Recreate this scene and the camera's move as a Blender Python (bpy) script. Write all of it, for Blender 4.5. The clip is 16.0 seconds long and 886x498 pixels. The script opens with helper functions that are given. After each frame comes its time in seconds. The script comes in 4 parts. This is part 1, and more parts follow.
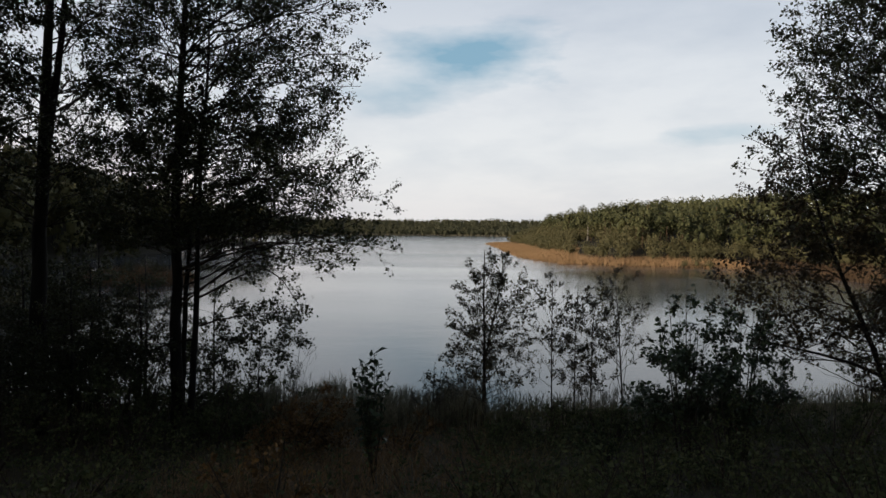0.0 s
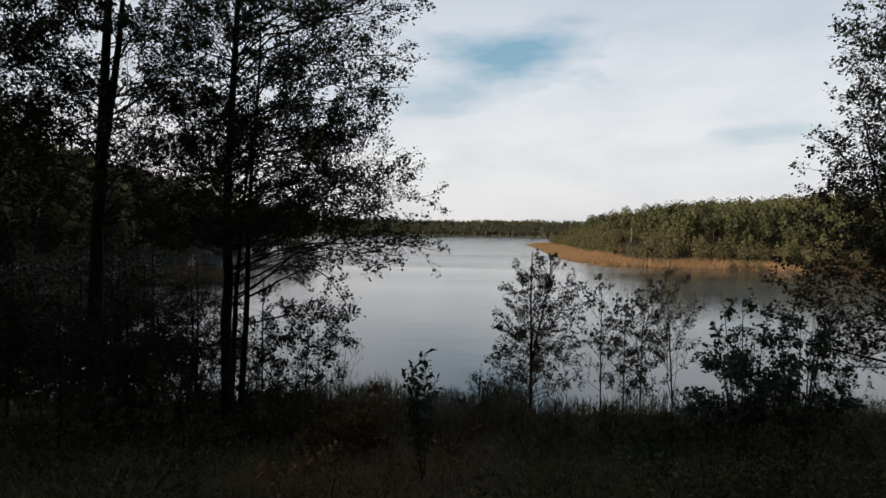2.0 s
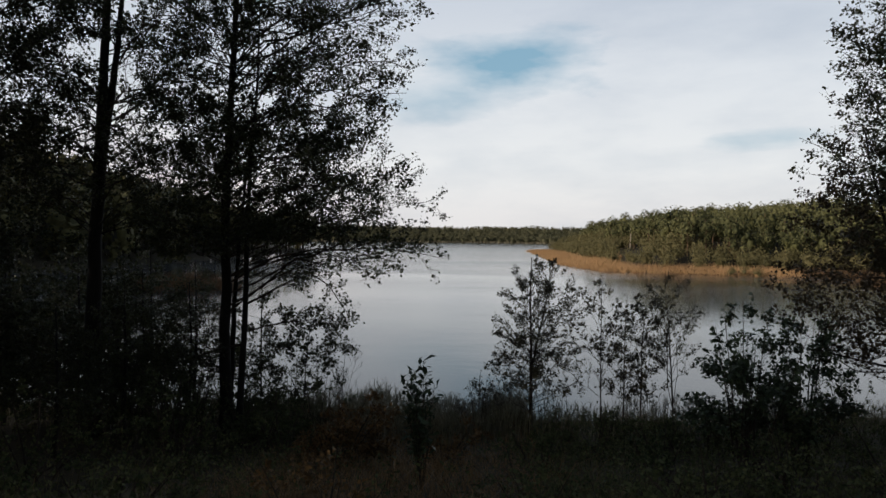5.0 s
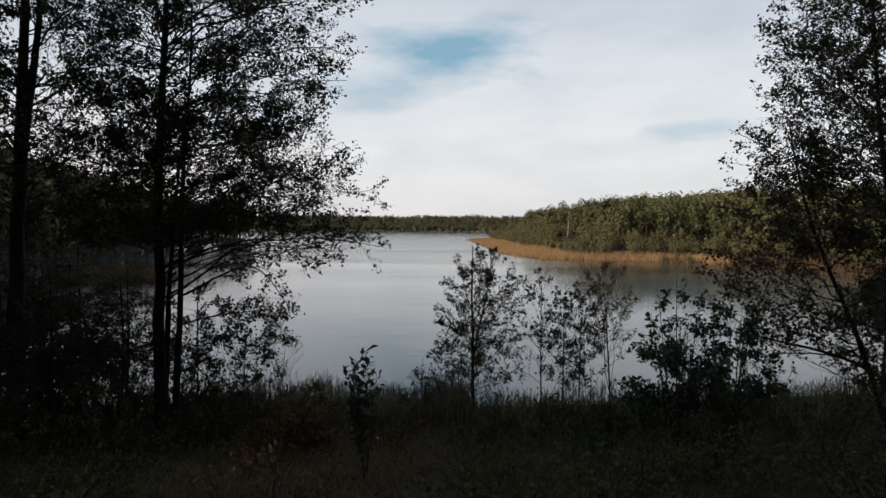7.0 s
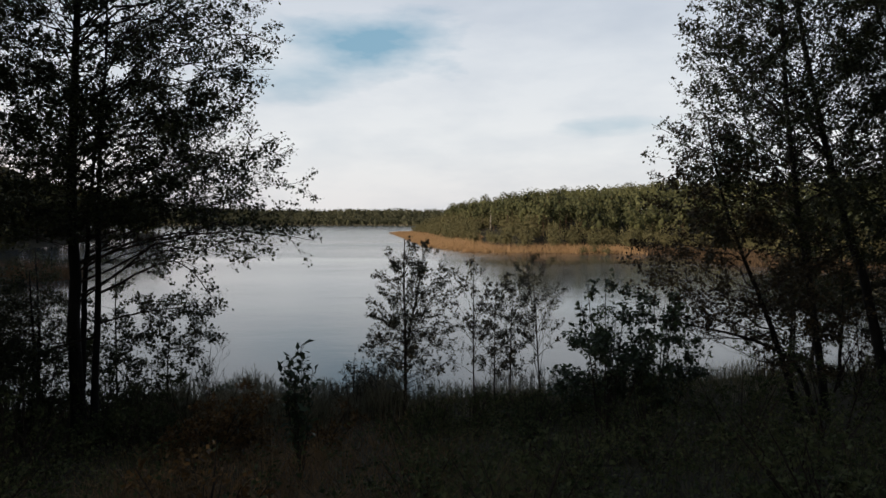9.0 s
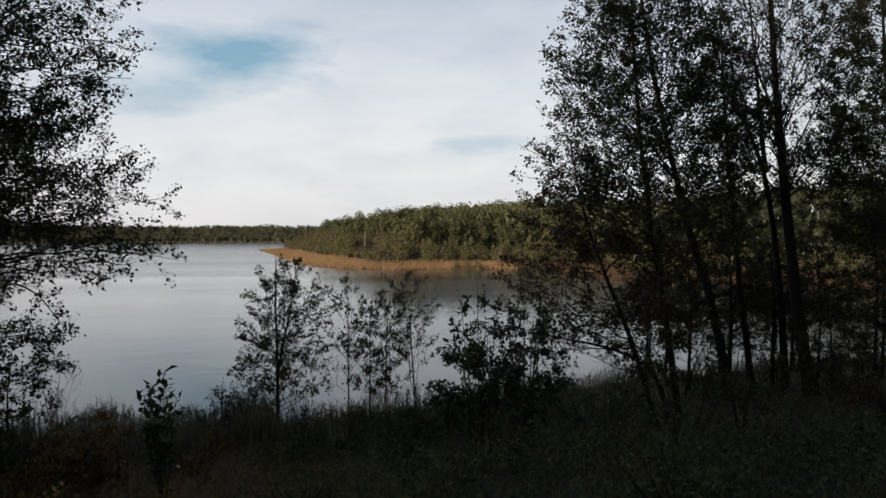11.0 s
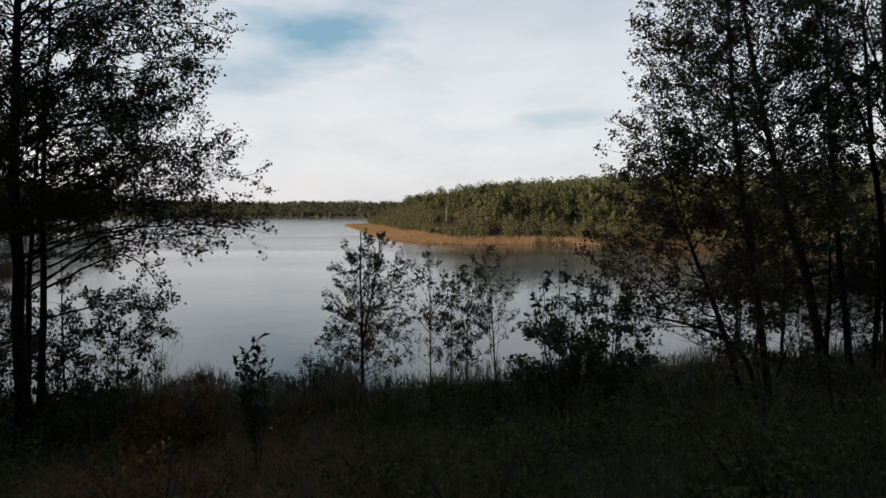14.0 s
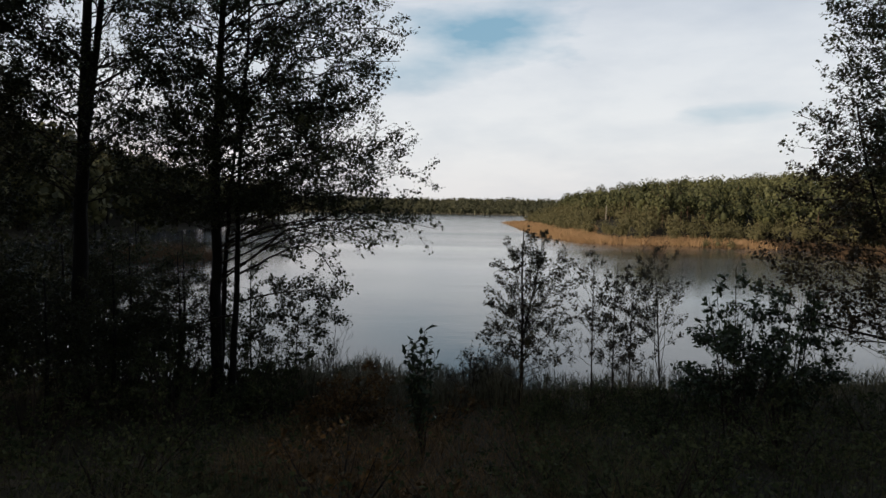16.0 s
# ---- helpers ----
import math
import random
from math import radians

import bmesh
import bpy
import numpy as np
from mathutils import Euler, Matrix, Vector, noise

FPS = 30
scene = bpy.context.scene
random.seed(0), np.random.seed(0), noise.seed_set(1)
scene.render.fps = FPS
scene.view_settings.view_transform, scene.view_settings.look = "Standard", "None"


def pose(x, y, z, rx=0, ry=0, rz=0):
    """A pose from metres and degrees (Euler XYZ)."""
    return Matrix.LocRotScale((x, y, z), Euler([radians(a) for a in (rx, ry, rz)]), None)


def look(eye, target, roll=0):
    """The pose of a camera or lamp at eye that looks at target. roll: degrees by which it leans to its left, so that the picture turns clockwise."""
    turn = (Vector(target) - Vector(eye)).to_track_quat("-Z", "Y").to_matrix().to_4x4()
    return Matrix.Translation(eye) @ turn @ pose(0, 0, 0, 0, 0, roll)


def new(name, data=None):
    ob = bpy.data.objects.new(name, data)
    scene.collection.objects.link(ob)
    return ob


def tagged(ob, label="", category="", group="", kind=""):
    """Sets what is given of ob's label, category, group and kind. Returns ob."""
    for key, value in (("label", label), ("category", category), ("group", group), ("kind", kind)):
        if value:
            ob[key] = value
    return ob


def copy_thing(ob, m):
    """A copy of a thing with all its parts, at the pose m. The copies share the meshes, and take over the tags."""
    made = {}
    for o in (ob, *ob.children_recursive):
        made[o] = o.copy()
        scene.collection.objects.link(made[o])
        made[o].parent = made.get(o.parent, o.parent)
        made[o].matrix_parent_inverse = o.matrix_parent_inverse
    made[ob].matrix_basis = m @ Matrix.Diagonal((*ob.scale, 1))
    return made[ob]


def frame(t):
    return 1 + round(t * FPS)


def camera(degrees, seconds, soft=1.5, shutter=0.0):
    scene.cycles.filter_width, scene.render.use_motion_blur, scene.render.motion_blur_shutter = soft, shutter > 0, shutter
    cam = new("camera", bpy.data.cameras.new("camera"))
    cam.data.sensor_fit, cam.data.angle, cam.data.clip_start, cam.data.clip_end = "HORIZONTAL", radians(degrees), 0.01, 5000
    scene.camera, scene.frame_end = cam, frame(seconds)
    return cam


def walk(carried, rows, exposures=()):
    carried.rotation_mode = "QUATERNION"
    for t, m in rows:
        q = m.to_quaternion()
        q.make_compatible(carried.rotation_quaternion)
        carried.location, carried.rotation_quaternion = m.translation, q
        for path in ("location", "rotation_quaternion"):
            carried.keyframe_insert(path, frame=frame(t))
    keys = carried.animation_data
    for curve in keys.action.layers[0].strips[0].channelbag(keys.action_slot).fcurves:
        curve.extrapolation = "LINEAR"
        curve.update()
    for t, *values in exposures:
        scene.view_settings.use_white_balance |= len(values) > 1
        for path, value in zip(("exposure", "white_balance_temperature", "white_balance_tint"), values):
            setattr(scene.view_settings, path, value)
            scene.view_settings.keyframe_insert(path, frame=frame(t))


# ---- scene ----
cam = camera(66.0, 16.0, soft=1.5)
PATH = [
    (0, (0.062, 1.73, 4.942), (0.064, 3.729, 4.881), 0.6),
    (0.5, (0.086, 1.783, 4.963), (-0.018, 3.779, 4.909), 2.1),
    (1, (0.064, 1.8, 4.942), (-0.039, 3.796, 4.856), 2.5),
    (1.5, (-0.024, 1.815, 4.954), (-0.105, 3.811, 4.869), 0.3),
    (2, (-0.097, 1.798, 4.947), (-0.213, 3.794, 4.886), 0.8),
    (2.5, (-0.127, 1.804, 4.938), (-0.242, 3.8, 4.885), 1.5),
    (3, (-0.128, 1.829, 4.944), (-0.29, 3.822, 4.896), 1.4),
    (3.5, (-0.128, 1.858, 4.933), (-0.238, 3.855, 4.899), 1.3),
    (4, (-0.115, 1.861, 4.951), (-0.203, 3.858, 4.906), 1.3),
    (4.2, (-0.103, 1.844, 4.94), (-0.218, 3.84, 4.904), 0.6),
    (6.3, (-0.092, 1.832, 4.922), (-0.2, 3.829, 4.868), 0.5),
    (6.5, (-0.099, 1.809, 4.933), (-0.176, 3.807, 4.878), -0.4),
    (7, (-0.116, 1.867, 4.932), (-0.056, 3.865, 4.86), 0.4),
    (7.5, (-0.205, 1.836, 4.928), (-0.046, 3.827, 4.835), -0.4),
    (8, (-0.262, 1.842, 4.916), (-0.08, 3.83, 4.791), -0.3),
    (8.2, (-0.28, 1.863, 4.906), (-0.085, 3.851, 4.805), 0.2),
    (10.5, (-0.341, 1.942, 4.922), (0.195, 3.867, 4.836), -1.1),
    (11, (-0.31, 1.938, 4.933), (0.331, 3.832, 4.891), 0.0),
    (11.5, (-0.314, 1.939, 4.939), (0.449, 3.788, 4.902), -0.4),
    (12, (-0.311, 1.939, 4.934), (0.472, 3.779, 4.895), -0.4),
    (12.5, (-0.299, 1.921, 4.927), (0.446, 3.776, 4.876), -0.3),
    (13, (-0.308, 1.916, 4.922), (0.405, 3.784, 4.87), -0.5),
    (13.5, (-0.308, 1.904, 4.935), (0.302, 3.807, 4.862), -0.5),
    (14, (-0.346, 1.864, 4.912), (0.066, 3.817, 4.799), 0.1),
    (14.5, (-0.417, 1.874, 4.904), (-0.147, 3.853, 4.792), 0.5),
    (15, (-0.433, 1.857, 4.907), (-0.256, 3.845, 4.782), 0.7),
    (15.5, (-0.489, 1.823, 4.921), (-0.44, 3.818, 4.801), 1.6),
    (16, (-0.503, 1.842, 4.906), (-0.543, 3.838, 4.782), 0.9),
]
walk(cam, [(t, look(eye, target, roll)) for t, eye, target, roll in PATH])

# ---------- world, sun ----------
SUN_AZ, SUN_EL = radians(-113), radians(16)   # azimuth from +y towards +x; low, off to the left
world = bpy.data.worlds.new("overcast_sky")
scene.world = world
world.use_nodes = True
wt = world.node_tree
wt.nodes.clear()


def wn(kind, **sets):
    n = wt.nodes.new(kind)
    for k, v in sets.items():
        n.inputs[k.replace("_", " ")].default_value = v
    return n


def math_node(tree, op, a, b=None, clamp=False):
    n = tree.nodes.new("ShaderNodeMath")
    n.operation, n.use_clamp = op, clamp
    for i, v in enumerate((a, b)):
        if v is None:
            continue
        if isinstance(v, (int, float)):
            n.inputs[i].default_value = v
        else:
            tree.links.new(v, n.inputs[i])
    return n.outputs[0]


def ramp(tree, fac, stops):
    n = tree.nodes.new("ShaderNodeValToRGB")
    e = n.color_ramp.elements
    while len(e) < len(stops):
        e.new(0.5)
    for i, (p, c) in enumerate(stops):
        e[i].position, e[i].color = p, (*c, 1)
    tree.links.new(fac, n.inputs[0])
    return n.outputs[0]


def mix(tree, fac, a, b, mode="MIX"):
    n = tree.nodes.new("ShaderNodeMix")
    n.data_type, n.blend_type = "RGBA", mode
    for i, v in ((0, fac), (6, a), (7, b)):
        if isinstance(v, (int, float)):
            n.inputs[i].default_value = v
        elif isinstance(v, tuple):
            n.inputs[i].default_value = (*v, 1)
        else:
            tree.links.new(v, n.inputs[i])
    return n.outputs[2]


sky = wt.nodes.new("ShaderNodeTexSky")
sky.sky_type, sky.sun_disc = "NISHITA", False
sky.sun_elevation, sky.sun_rotation = SUN_EL, SUN_AZ
sky.air_density, sky.dust_density = 1.2, 1.5
sky_dim = mix(wt, 1.0, sky.outputs[0], (0.10, 0.10, 0.10), "MULTIPLY")
tc = wt.nodes.new("ShaderNodeTexCoord")
sep = wt.nodes.new("ShaderNodeSeparateXYZ")
wt.links.new(tc.outputs["Generated"], sep.inputs[0])
# cloud deck colour: white low down, faintly bluer and greyer above
deck = ramp(wt, sep.outputs[2], [(0.0, (0.74, 0.73, 0.74)), (0.10, (0.77, 0.79, 0.81)), (0.22, (0.68, 0.72, 0.77)), (0.36, (0.52, 0.58, 0.67)), (0.6, (0.30, 0.37, 0.48)), (1.0, (0.24, 0.29, 0.36))])
# rose tint low over the left shore
rose = math_node(wt, "MULTIPLY", math_node(wt, "SUBTRACT", 0.16, sep.outputs[2], True), math_node(wt, "SUBTRACT", math_node(wt, "MULTIPLY", sep.outputs[0], -3.0), 0.25, True))
deck = mix(wt, math_node(wt, "MULTIPLY", rose, 5.0, True), deck, (0.80, 0.66, 0.62))
# soft cloud structure, drawn out along the horizon
mp = wt.nodes.new("ShaderNodeMapping")
mp.inputs["Scale"].default_value = (3.0, 3.0, 9.0)
wt.links.new(tc.outputs["Generated"], mp.inputs[0])
nz = wn("ShaderNodeTexNoise", Scale=1.6, Detail=6.0, Roughness=0.55)
wt.links.new(mp.outputs[0], nz.inputs["Vector"])
shade = ramp(wt, nz.outputs["Fac"], [(0.3, (0.86, 0.88, 0.91)), (0.62, (1.04, 1.03, 1.02))])
deck = mix(wt, 1.0, deck, shade, "MULTIPLY")
# the deck is brightest over the lake; its unseen rear is greyed to darken near faces
dot = wt.nodes.new("ShaderNodeVectorMath")
dot.operation = "DOT_PRODUCT"
dot.inputs[1].default_value = (-0.45, 0.89, 0.0)
wt.links.new(tc.outputs["Generated"], dot.inputs[0])
fade = ramp(wt, math_node(wt, "MULTIPLY", math_node(wt, "ADD", dot.outputs["Value"], 1.0), 0.5), [(0.0, (0.29, 0.30, 0.30)), (0.42, (0.39, 0.40, 0.40)), (0.72, (1.07, 1.07, 1.07))])
deck = mix(wt, 1.0, deck, fade, "MULTIPLY")


def gap(x0, z0, a, b, warp):
    """An oval opening in the deck, in direction (x0, 1, z0), with a ragged rim."""
    dx = math_node(wt, "DIVIDE", math_node(wt, "SUBTRACT", sep.outputs[0], x0), a)
    dz = math_node(wt, "DIVIDE", math_node(wt, "SUBTRACT", sep.outputs[2], z0), b)
    r = math_node(wt, "SQRT", math_node(wt, "ADD", math_node(wt, "MULTIPLY", dx, dx), math_node(wt, "MULTIPLY", dz, dz)))
    r = math_node(wt, "ADD", r, math_node(wt, "MULTIPLY", math_node(wt, "SUBTRACT", nz.outputs["Fac"], 0.5), warp))
    ahead = math_node(wt, "GREATER_THAN", sep.outputs[1], 0.0)
    return math_node(wt, "MULTIPLY", math_node(wt, "SUBTRACT", 1.25, r, True), ahead)


nz2 = wn("ShaderNodeTexNoise", Scale=5.0, Detail=4.0)
wt.links.new(mp.outputs[0], nz2.inputs["Vector"])
g = math_node(wt, "MAXIMUM", gap(0.025, 0.240, 0.135, 0.048, 2.3), math_node(wt, "MULTIPLY", gap(-0.045, 0.202, 0.095, 0.036, 2.5), 0.5))
g = math_node(wt, "MAXIMUM", g, math_node(wt, "MULTIPLY", gap(0.36, 0.13, 0.07, 0.012, 3.0), 0.35))
g = math_node(wt, "MULTIPLY", g, math_node(wt, "ADD", nz2.outputs["Fac"], 0.35, True), True)
blue = mix(wt, 0.75, sky_dim, (0.27, 0.48, 0.64))
out_c = mix(wt, 0.06, deck, sky_dim)
out_c = mix(wt, math_node(wt, "MULTIPLY", g, 1.4, True), out_c, blue)
bg = wt.nodes.new("ShaderNodeBackground")
wo = wt.nodes.new("ShaderNodeOutputWorld")
wt.links.new(out_c, bg.inputs[0])
wt.links.new(bg.outputs[0], wo.inputs[0])

sun = new("sun", bpy.data.lights.new("sun", "SUN"))
sun.data.energy, sun.data.angle, sun.data.color = 3.6, radians(10), (1.0, 0.86, 0.70)
sun.matrix_world = look((0, 0, 60), (-60 * math.sin(SUN_AZ) * math.cos(SUN_EL), -60 * math.cos(SUN_AZ) * math.cos(SUN_EL), 60 - 60 * math.sin(SUN_EL)))


# ---------- materials ----------
def material(name, dark, light, rough=0.8, scale=3.0, stretch=(1, 1, 1), bump=0.3, through_light=0.0, per="coords", spec=0.3):
    """A surface whose colour wanders between two tones at two scales; per='island' adds a tone of its own for each leaf or blade."""
    m = bpy.data.materials.new(name)
    m.use_nodes = True
    t = m.node_tree
    p = t.nodes["Principled BSDF"]
    p.inputs["Roughness"].default_value = rough
    p.inputs["Specular IOR Level"].default_value = spec
    co = t.nodes.new("ShaderNodeTexCoord")
    mpn = t.nodes.new("ShaderNodeMapping")
    mpn.inputs["Scale"].default_value = stretch
    t.links.new(co.outputs["Object"], mpn.inputs[0])
    a = t.nodes.new("ShaderNodeTexNoise")
    a.inputs["Scale"].default_value, a.inputs["Detail"].default_value = scale, 5
    b = t.nodes.new("ShaderNodeTexNoise")
    b.inputs["Scale"].default_value, b.inputs["Detail"].default_value = scale * 0.13, 3
    for n in (a, b):
        t.links.new(mpn.outputs[0], n.inputs["Vector"])
    fac = math_node(t, "ADD", math_node(t, "MULTIPLY", a.outputs["Fac"], 0.55), math_node(t, "MULTIPLY", b.outputs["Fac"], 0.45))
    if per == "island":
        geo = t.nodes.new("ShaderNodeNewGeometry")
        fac = math_node(t, "ADD", math_node(t, "MULTIPLY", fac, 0.5), math_node(t, "MULTIPLY", geo.outputs["Random Per Island"], 0.5))
    obi = t.nodes.new("ShaderNodeObjectInfo")
    fac = math_node(t, "ADD", fac, math_node(t, "MULTIPLY", math_node(t, "SUBTRACT", obi.outputs["Random"], 0.5), 0.22))
    col = ramp(t, fac, [(0.3, dark), (0.7, light)])
    t.links.new(col, p.inputs["Base Color"])
    if bump:
        bn = t.nodes.new("ShaderNodeBump")
        bn.inputs["Strength"].default_value, bn.inputs["Distance"].default_value = bump, 0.03
        t.links.new(a.outputs["Fac"], bn.inputs["Height"])
        t.links.new(bn.outputs[0], p.inputs["Normal"])
    if through_light:
        tr = t.nodes.new("ShaderNodeBsdfTranslucent")
        t.links.new(col, tr.inputs[0])
        ms = t.nodes.new("ShaderNodeMixShader")
        ms.inputs[0].default_value = through_light
        t.links.new(p.outputs[0], ms.inputs[1])
        t.links.new(tr.outputs[0], ms.inputs[2])
        t.links.new(ms.outputs[0], t.nodes["Material Output"].inputs[0])
    return m


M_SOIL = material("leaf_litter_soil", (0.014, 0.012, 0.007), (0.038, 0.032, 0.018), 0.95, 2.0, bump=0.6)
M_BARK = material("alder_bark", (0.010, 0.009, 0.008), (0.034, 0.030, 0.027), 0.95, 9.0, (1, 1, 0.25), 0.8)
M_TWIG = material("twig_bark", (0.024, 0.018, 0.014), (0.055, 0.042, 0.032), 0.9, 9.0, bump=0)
M_PALE_BARK = material("pale_sapling_bark", (0.05, 0.042, 0.036), (0.14, 0.12, 0.10), 0.85, 9.0, (1, 1, 0.4), 0.4)
M_PINE_BARK = material("pine_bark", (0.07, 0.045, 0.03), (0.20, 0.12, 0.075), 0.9, 4.0, (1, 1, 0.3), 0.5)
M_DEAD_WOOD = material("weathered_dead_wood", (0.28, 0.24, 0.19), (0.45, 0.40, 0.33), 0.9, 4.0, (1, 1, 0.3), 0.3)
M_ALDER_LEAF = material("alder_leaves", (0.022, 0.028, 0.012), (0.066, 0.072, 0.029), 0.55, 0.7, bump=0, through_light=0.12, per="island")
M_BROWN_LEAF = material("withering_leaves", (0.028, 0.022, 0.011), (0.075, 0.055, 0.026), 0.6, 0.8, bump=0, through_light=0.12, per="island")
M_SAPLING_LEAF = material("sparse_sapling_leaves", (0.036, 0.034, 0.020), (0.095, 0.086, 0.048), 0.6, 1.5, bump=0, through_light=0.15, per="island")
M_BUSH_LEAF = material("broad_bush_leaves", (0.028, 0.045, 0.025), (0.080, 0.110, 0.056), 0.45, 1.5, bump=0, through_light=0.2, per="island")
M_HERB = material("undergrowth_leaves", (0.038, 0.050, 0.025), (0.112, 0.126, 0.060), 0.8, 1.0, bump=0, through_light=0.28, per="island", spec=0.1)
M_RUST = material("rusty_autumn_leaves", (0.070, 0.042, 0.017), (0.19, 0.110, 0.042), 0.6, 1.0, bump=0, through_light=0.3, per="island")
M_GRASS_BROWN = material("rusty_bank_grass", (0.105, 0.068, 0.034), (0.25, 0.158, 0.076), 0.7, 0.8, bump=0, through_light=0.1, per="island")
M_GRASS = material("withered_bank_grass", (0.050, 0.050, 0.022), (0.15, 0.135, 0.062), 0.7, 0.8, bump=0, through_light=0.25, per="island")
M_REED_NEAR = material("grey_reed_stalks", (0.13, 0.12, 0.08), (0.33, 0.295, 0.20), 0.7, 0.8, bump=0, through_light=0.1, per="island")
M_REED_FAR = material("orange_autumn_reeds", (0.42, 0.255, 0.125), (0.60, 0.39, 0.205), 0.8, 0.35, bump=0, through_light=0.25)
# duller reeds, with the shade over the bay darkened into their colour
M_REED_DULL_SHADED = material("dull_brown_reeds_shaded", (0.075, 0.046, 0.025), (0.16, 0.10, 0.055), 0.8, 0.5, bump=0, through_light=0.1, per="island")
M_PINE = material("pine_needles", (0.052, 0.060, 0.024), (0.145, 0.142, 0.060), 0.85, 0.5, bump=0, per="island")
M_BROAD_FAR = material("far_broadleaf", (0.035, 0.040, 0.014), (0.105, 0.105, 0.038), 0.75, 0.5, bump=0, per="island")
# the far broadleaf colour brightened, to lift the left hill out of its shade
M_BROAD_FAR_LIFTED = material("far_broadleaf_brightened", (0.060, 0.056, 0.022), (0.155, 0.140, 0.056), 0.75, 0.5, bump=0, per="island")
M_WILLOW = material("grey_willow_scrub", (0.140, 0.126, 0.058), (0.240, 0.210, 0.100), 0.8, 0.5, bump=0, through_light=0.35)
# paler base colour takes in some haze of the distance
M_FAR_WOOD = material("far_woods", (0.105, 0.108, 0.062), (0.170, 0.160, 0.092), 0.85, 0.08, bump=0, through_light=0.35)

M_WATER = bpy.data.materials.new("lake_water")
M_WATER.use_nodes = True
t = M_WATER.node_tree
p = t.nodes["Principled BSDF"]
p.inputs["Base Color"].default_value = (0.034, 0.042, 0.050, 1)
p.inputs["IOR"].default_value = 1.48
co = t.nodes.new("ShaderNodeTexCoord")


def water_noise(sx, sy, scale, detail):
    mpn = t.nodes.new("ShaderNodeMapping")
    mpn.inputs["Scale"].default_value = (sx, sy, 1)
    mpn.inputs["Rotation"].default_value = (0, 0, radians(6))
    t.links.new(co.outputs["Object"], mpn.inputs[0])
    n = t.nodes.new("ShaderNodeTexNoise")
    n.inputs["Scale"].default_value, n.inputs["Detail"].default_value = scale, detail
    t.links.new(mpn.outputs[0], n.inputs["Vector"])
    return n.outputs["Fac"]


# wind lanes: long bands of rougher and smoother water
lanes = water_noise(0.012, 0.055, 1.0, 3)
rough = ramp(t, lanes, [(0.36, (0.08, 0.08, 0.08)), (0.64, (0.15, 0.15, 0.15))])
h = math_node(t, "ADD", math_node(t, "MULTIPLY", water_noise(1.0, 1.6, 2.2, 3), 0.7), math_node(t, "MULTIPLY", water_noise(0.5, 0.8, 0.6, 2), 1.5))
bn = t.nodes.new("ShaderNodeBump")
bn.inputs["Distance"].default_value = 0.03
streak = ramp(t, water_noise(0.022, 0.30, 1.0, 2), [(0.70, (0, 0, 0)), (0.76, (0.30, 0.30, 0.30))])
# the wind ruffles the far half of the lake, and a few small patches nearer by
wsep = t.nodes.new("ShaderNodeSeparateXYZ")
t.links.new(co.outputs["Object"], wsep.inputs[0])


def ruffle(x0, y0, a, b):
    dx = math_node(t, "DIVIDE", math_node(t, "SUBTRACT", wsep.outputs[0], x0), a)
    dy = math_node(t, "DIVIDE", math_node(t, "SUBTRACT", wsep.outputs[1], y0), b)
    r = math_node(t, "ADD", math_node(t, "MULTIPLY", dx, dx), math_node(t, "MULTIPLY", dy, dy))
    return math_node(t, "SUBTRACT", 1.0, math_node(t, "ADD", r, math_node(t, "MULTIPLY", math_node(t, "SUBTRACT", lanes, 0.5), 2.0)), True)


farther = math_node(t, "MULTIPLY", math_node(t, "SUBTRACT", math_node(t, "ADD", wsep.outputs[1], math_node(t, "MULTIPLY", lanes, 24.0)), 96.0), 0.14, True)
patches = math_node(t, "ADD", ruffle(-7.4, 53.0, 2.6, 1.0), math_node(t, "ADD", ruffle(1.5, 44.0, 4.0, 0.9), ruffle(-2.0, 66.0, 5.0, 1.2)))
wind = math_node(t, "ADD", math_node(t, "MULTIPLY", farther, 0.28), math_node(t, "MULTIPLY", patches, 0.22))
t.links.new(math_node(t, "ADD", rough, math_node(t, "MULTIPLY", wind, 0.10), True), p.inputs["Roughness"])
t.links.new(math_node(t, "ADD", math_node(t, "ADD", math_node(t, "ADD", math_node(t, "MULTIPLY", lanes, 0.20), 0.08), math_node(t, "MULTIPLY", streak, 0.6)), wind), bn.inputs["Strength"])
t.links.new(h, bn.inputs["Height"])
t.links.new(bn.outputs[0], p.inputs["Normal"])


# ---------- mesh helpers ----------
def mesh_np(name, verts, quads, mat, smooth=False):
    me = bpy.data.meshes.new(name)
    verts, quads = np.asarray(verts, np.float32), np.asarray(quads, np.int32)
    me.vertices.add(len(verts))
    me.vertices.foreach_set("co", verts.ravel())
    me.loops.add(quads.size)
    me.loops.foreach_set("vertex_index", quads.ravel())
    me.polygons.add(len(quads))
    me.polygons.foreach_set("loop_start", np.arange(0, quads.size, 4, dtype=np.int32))
    me.update(calc_edges=True)
    me.validate()
    if smooth:
        me.shade_smooth()
    me.materials.append(mat)
    return me


def part(name, verts, quads, mat, parent=None, label="", smooth=False):
    ob = new(name, mesh_np(name, verts, quads, mat, smooth))
    ob.parent = parent
    return tagged(ob, label)


def unit(v):
    return v / (np.linalg.norm(v, axis=-1, keepdims=True) + 1e-9)


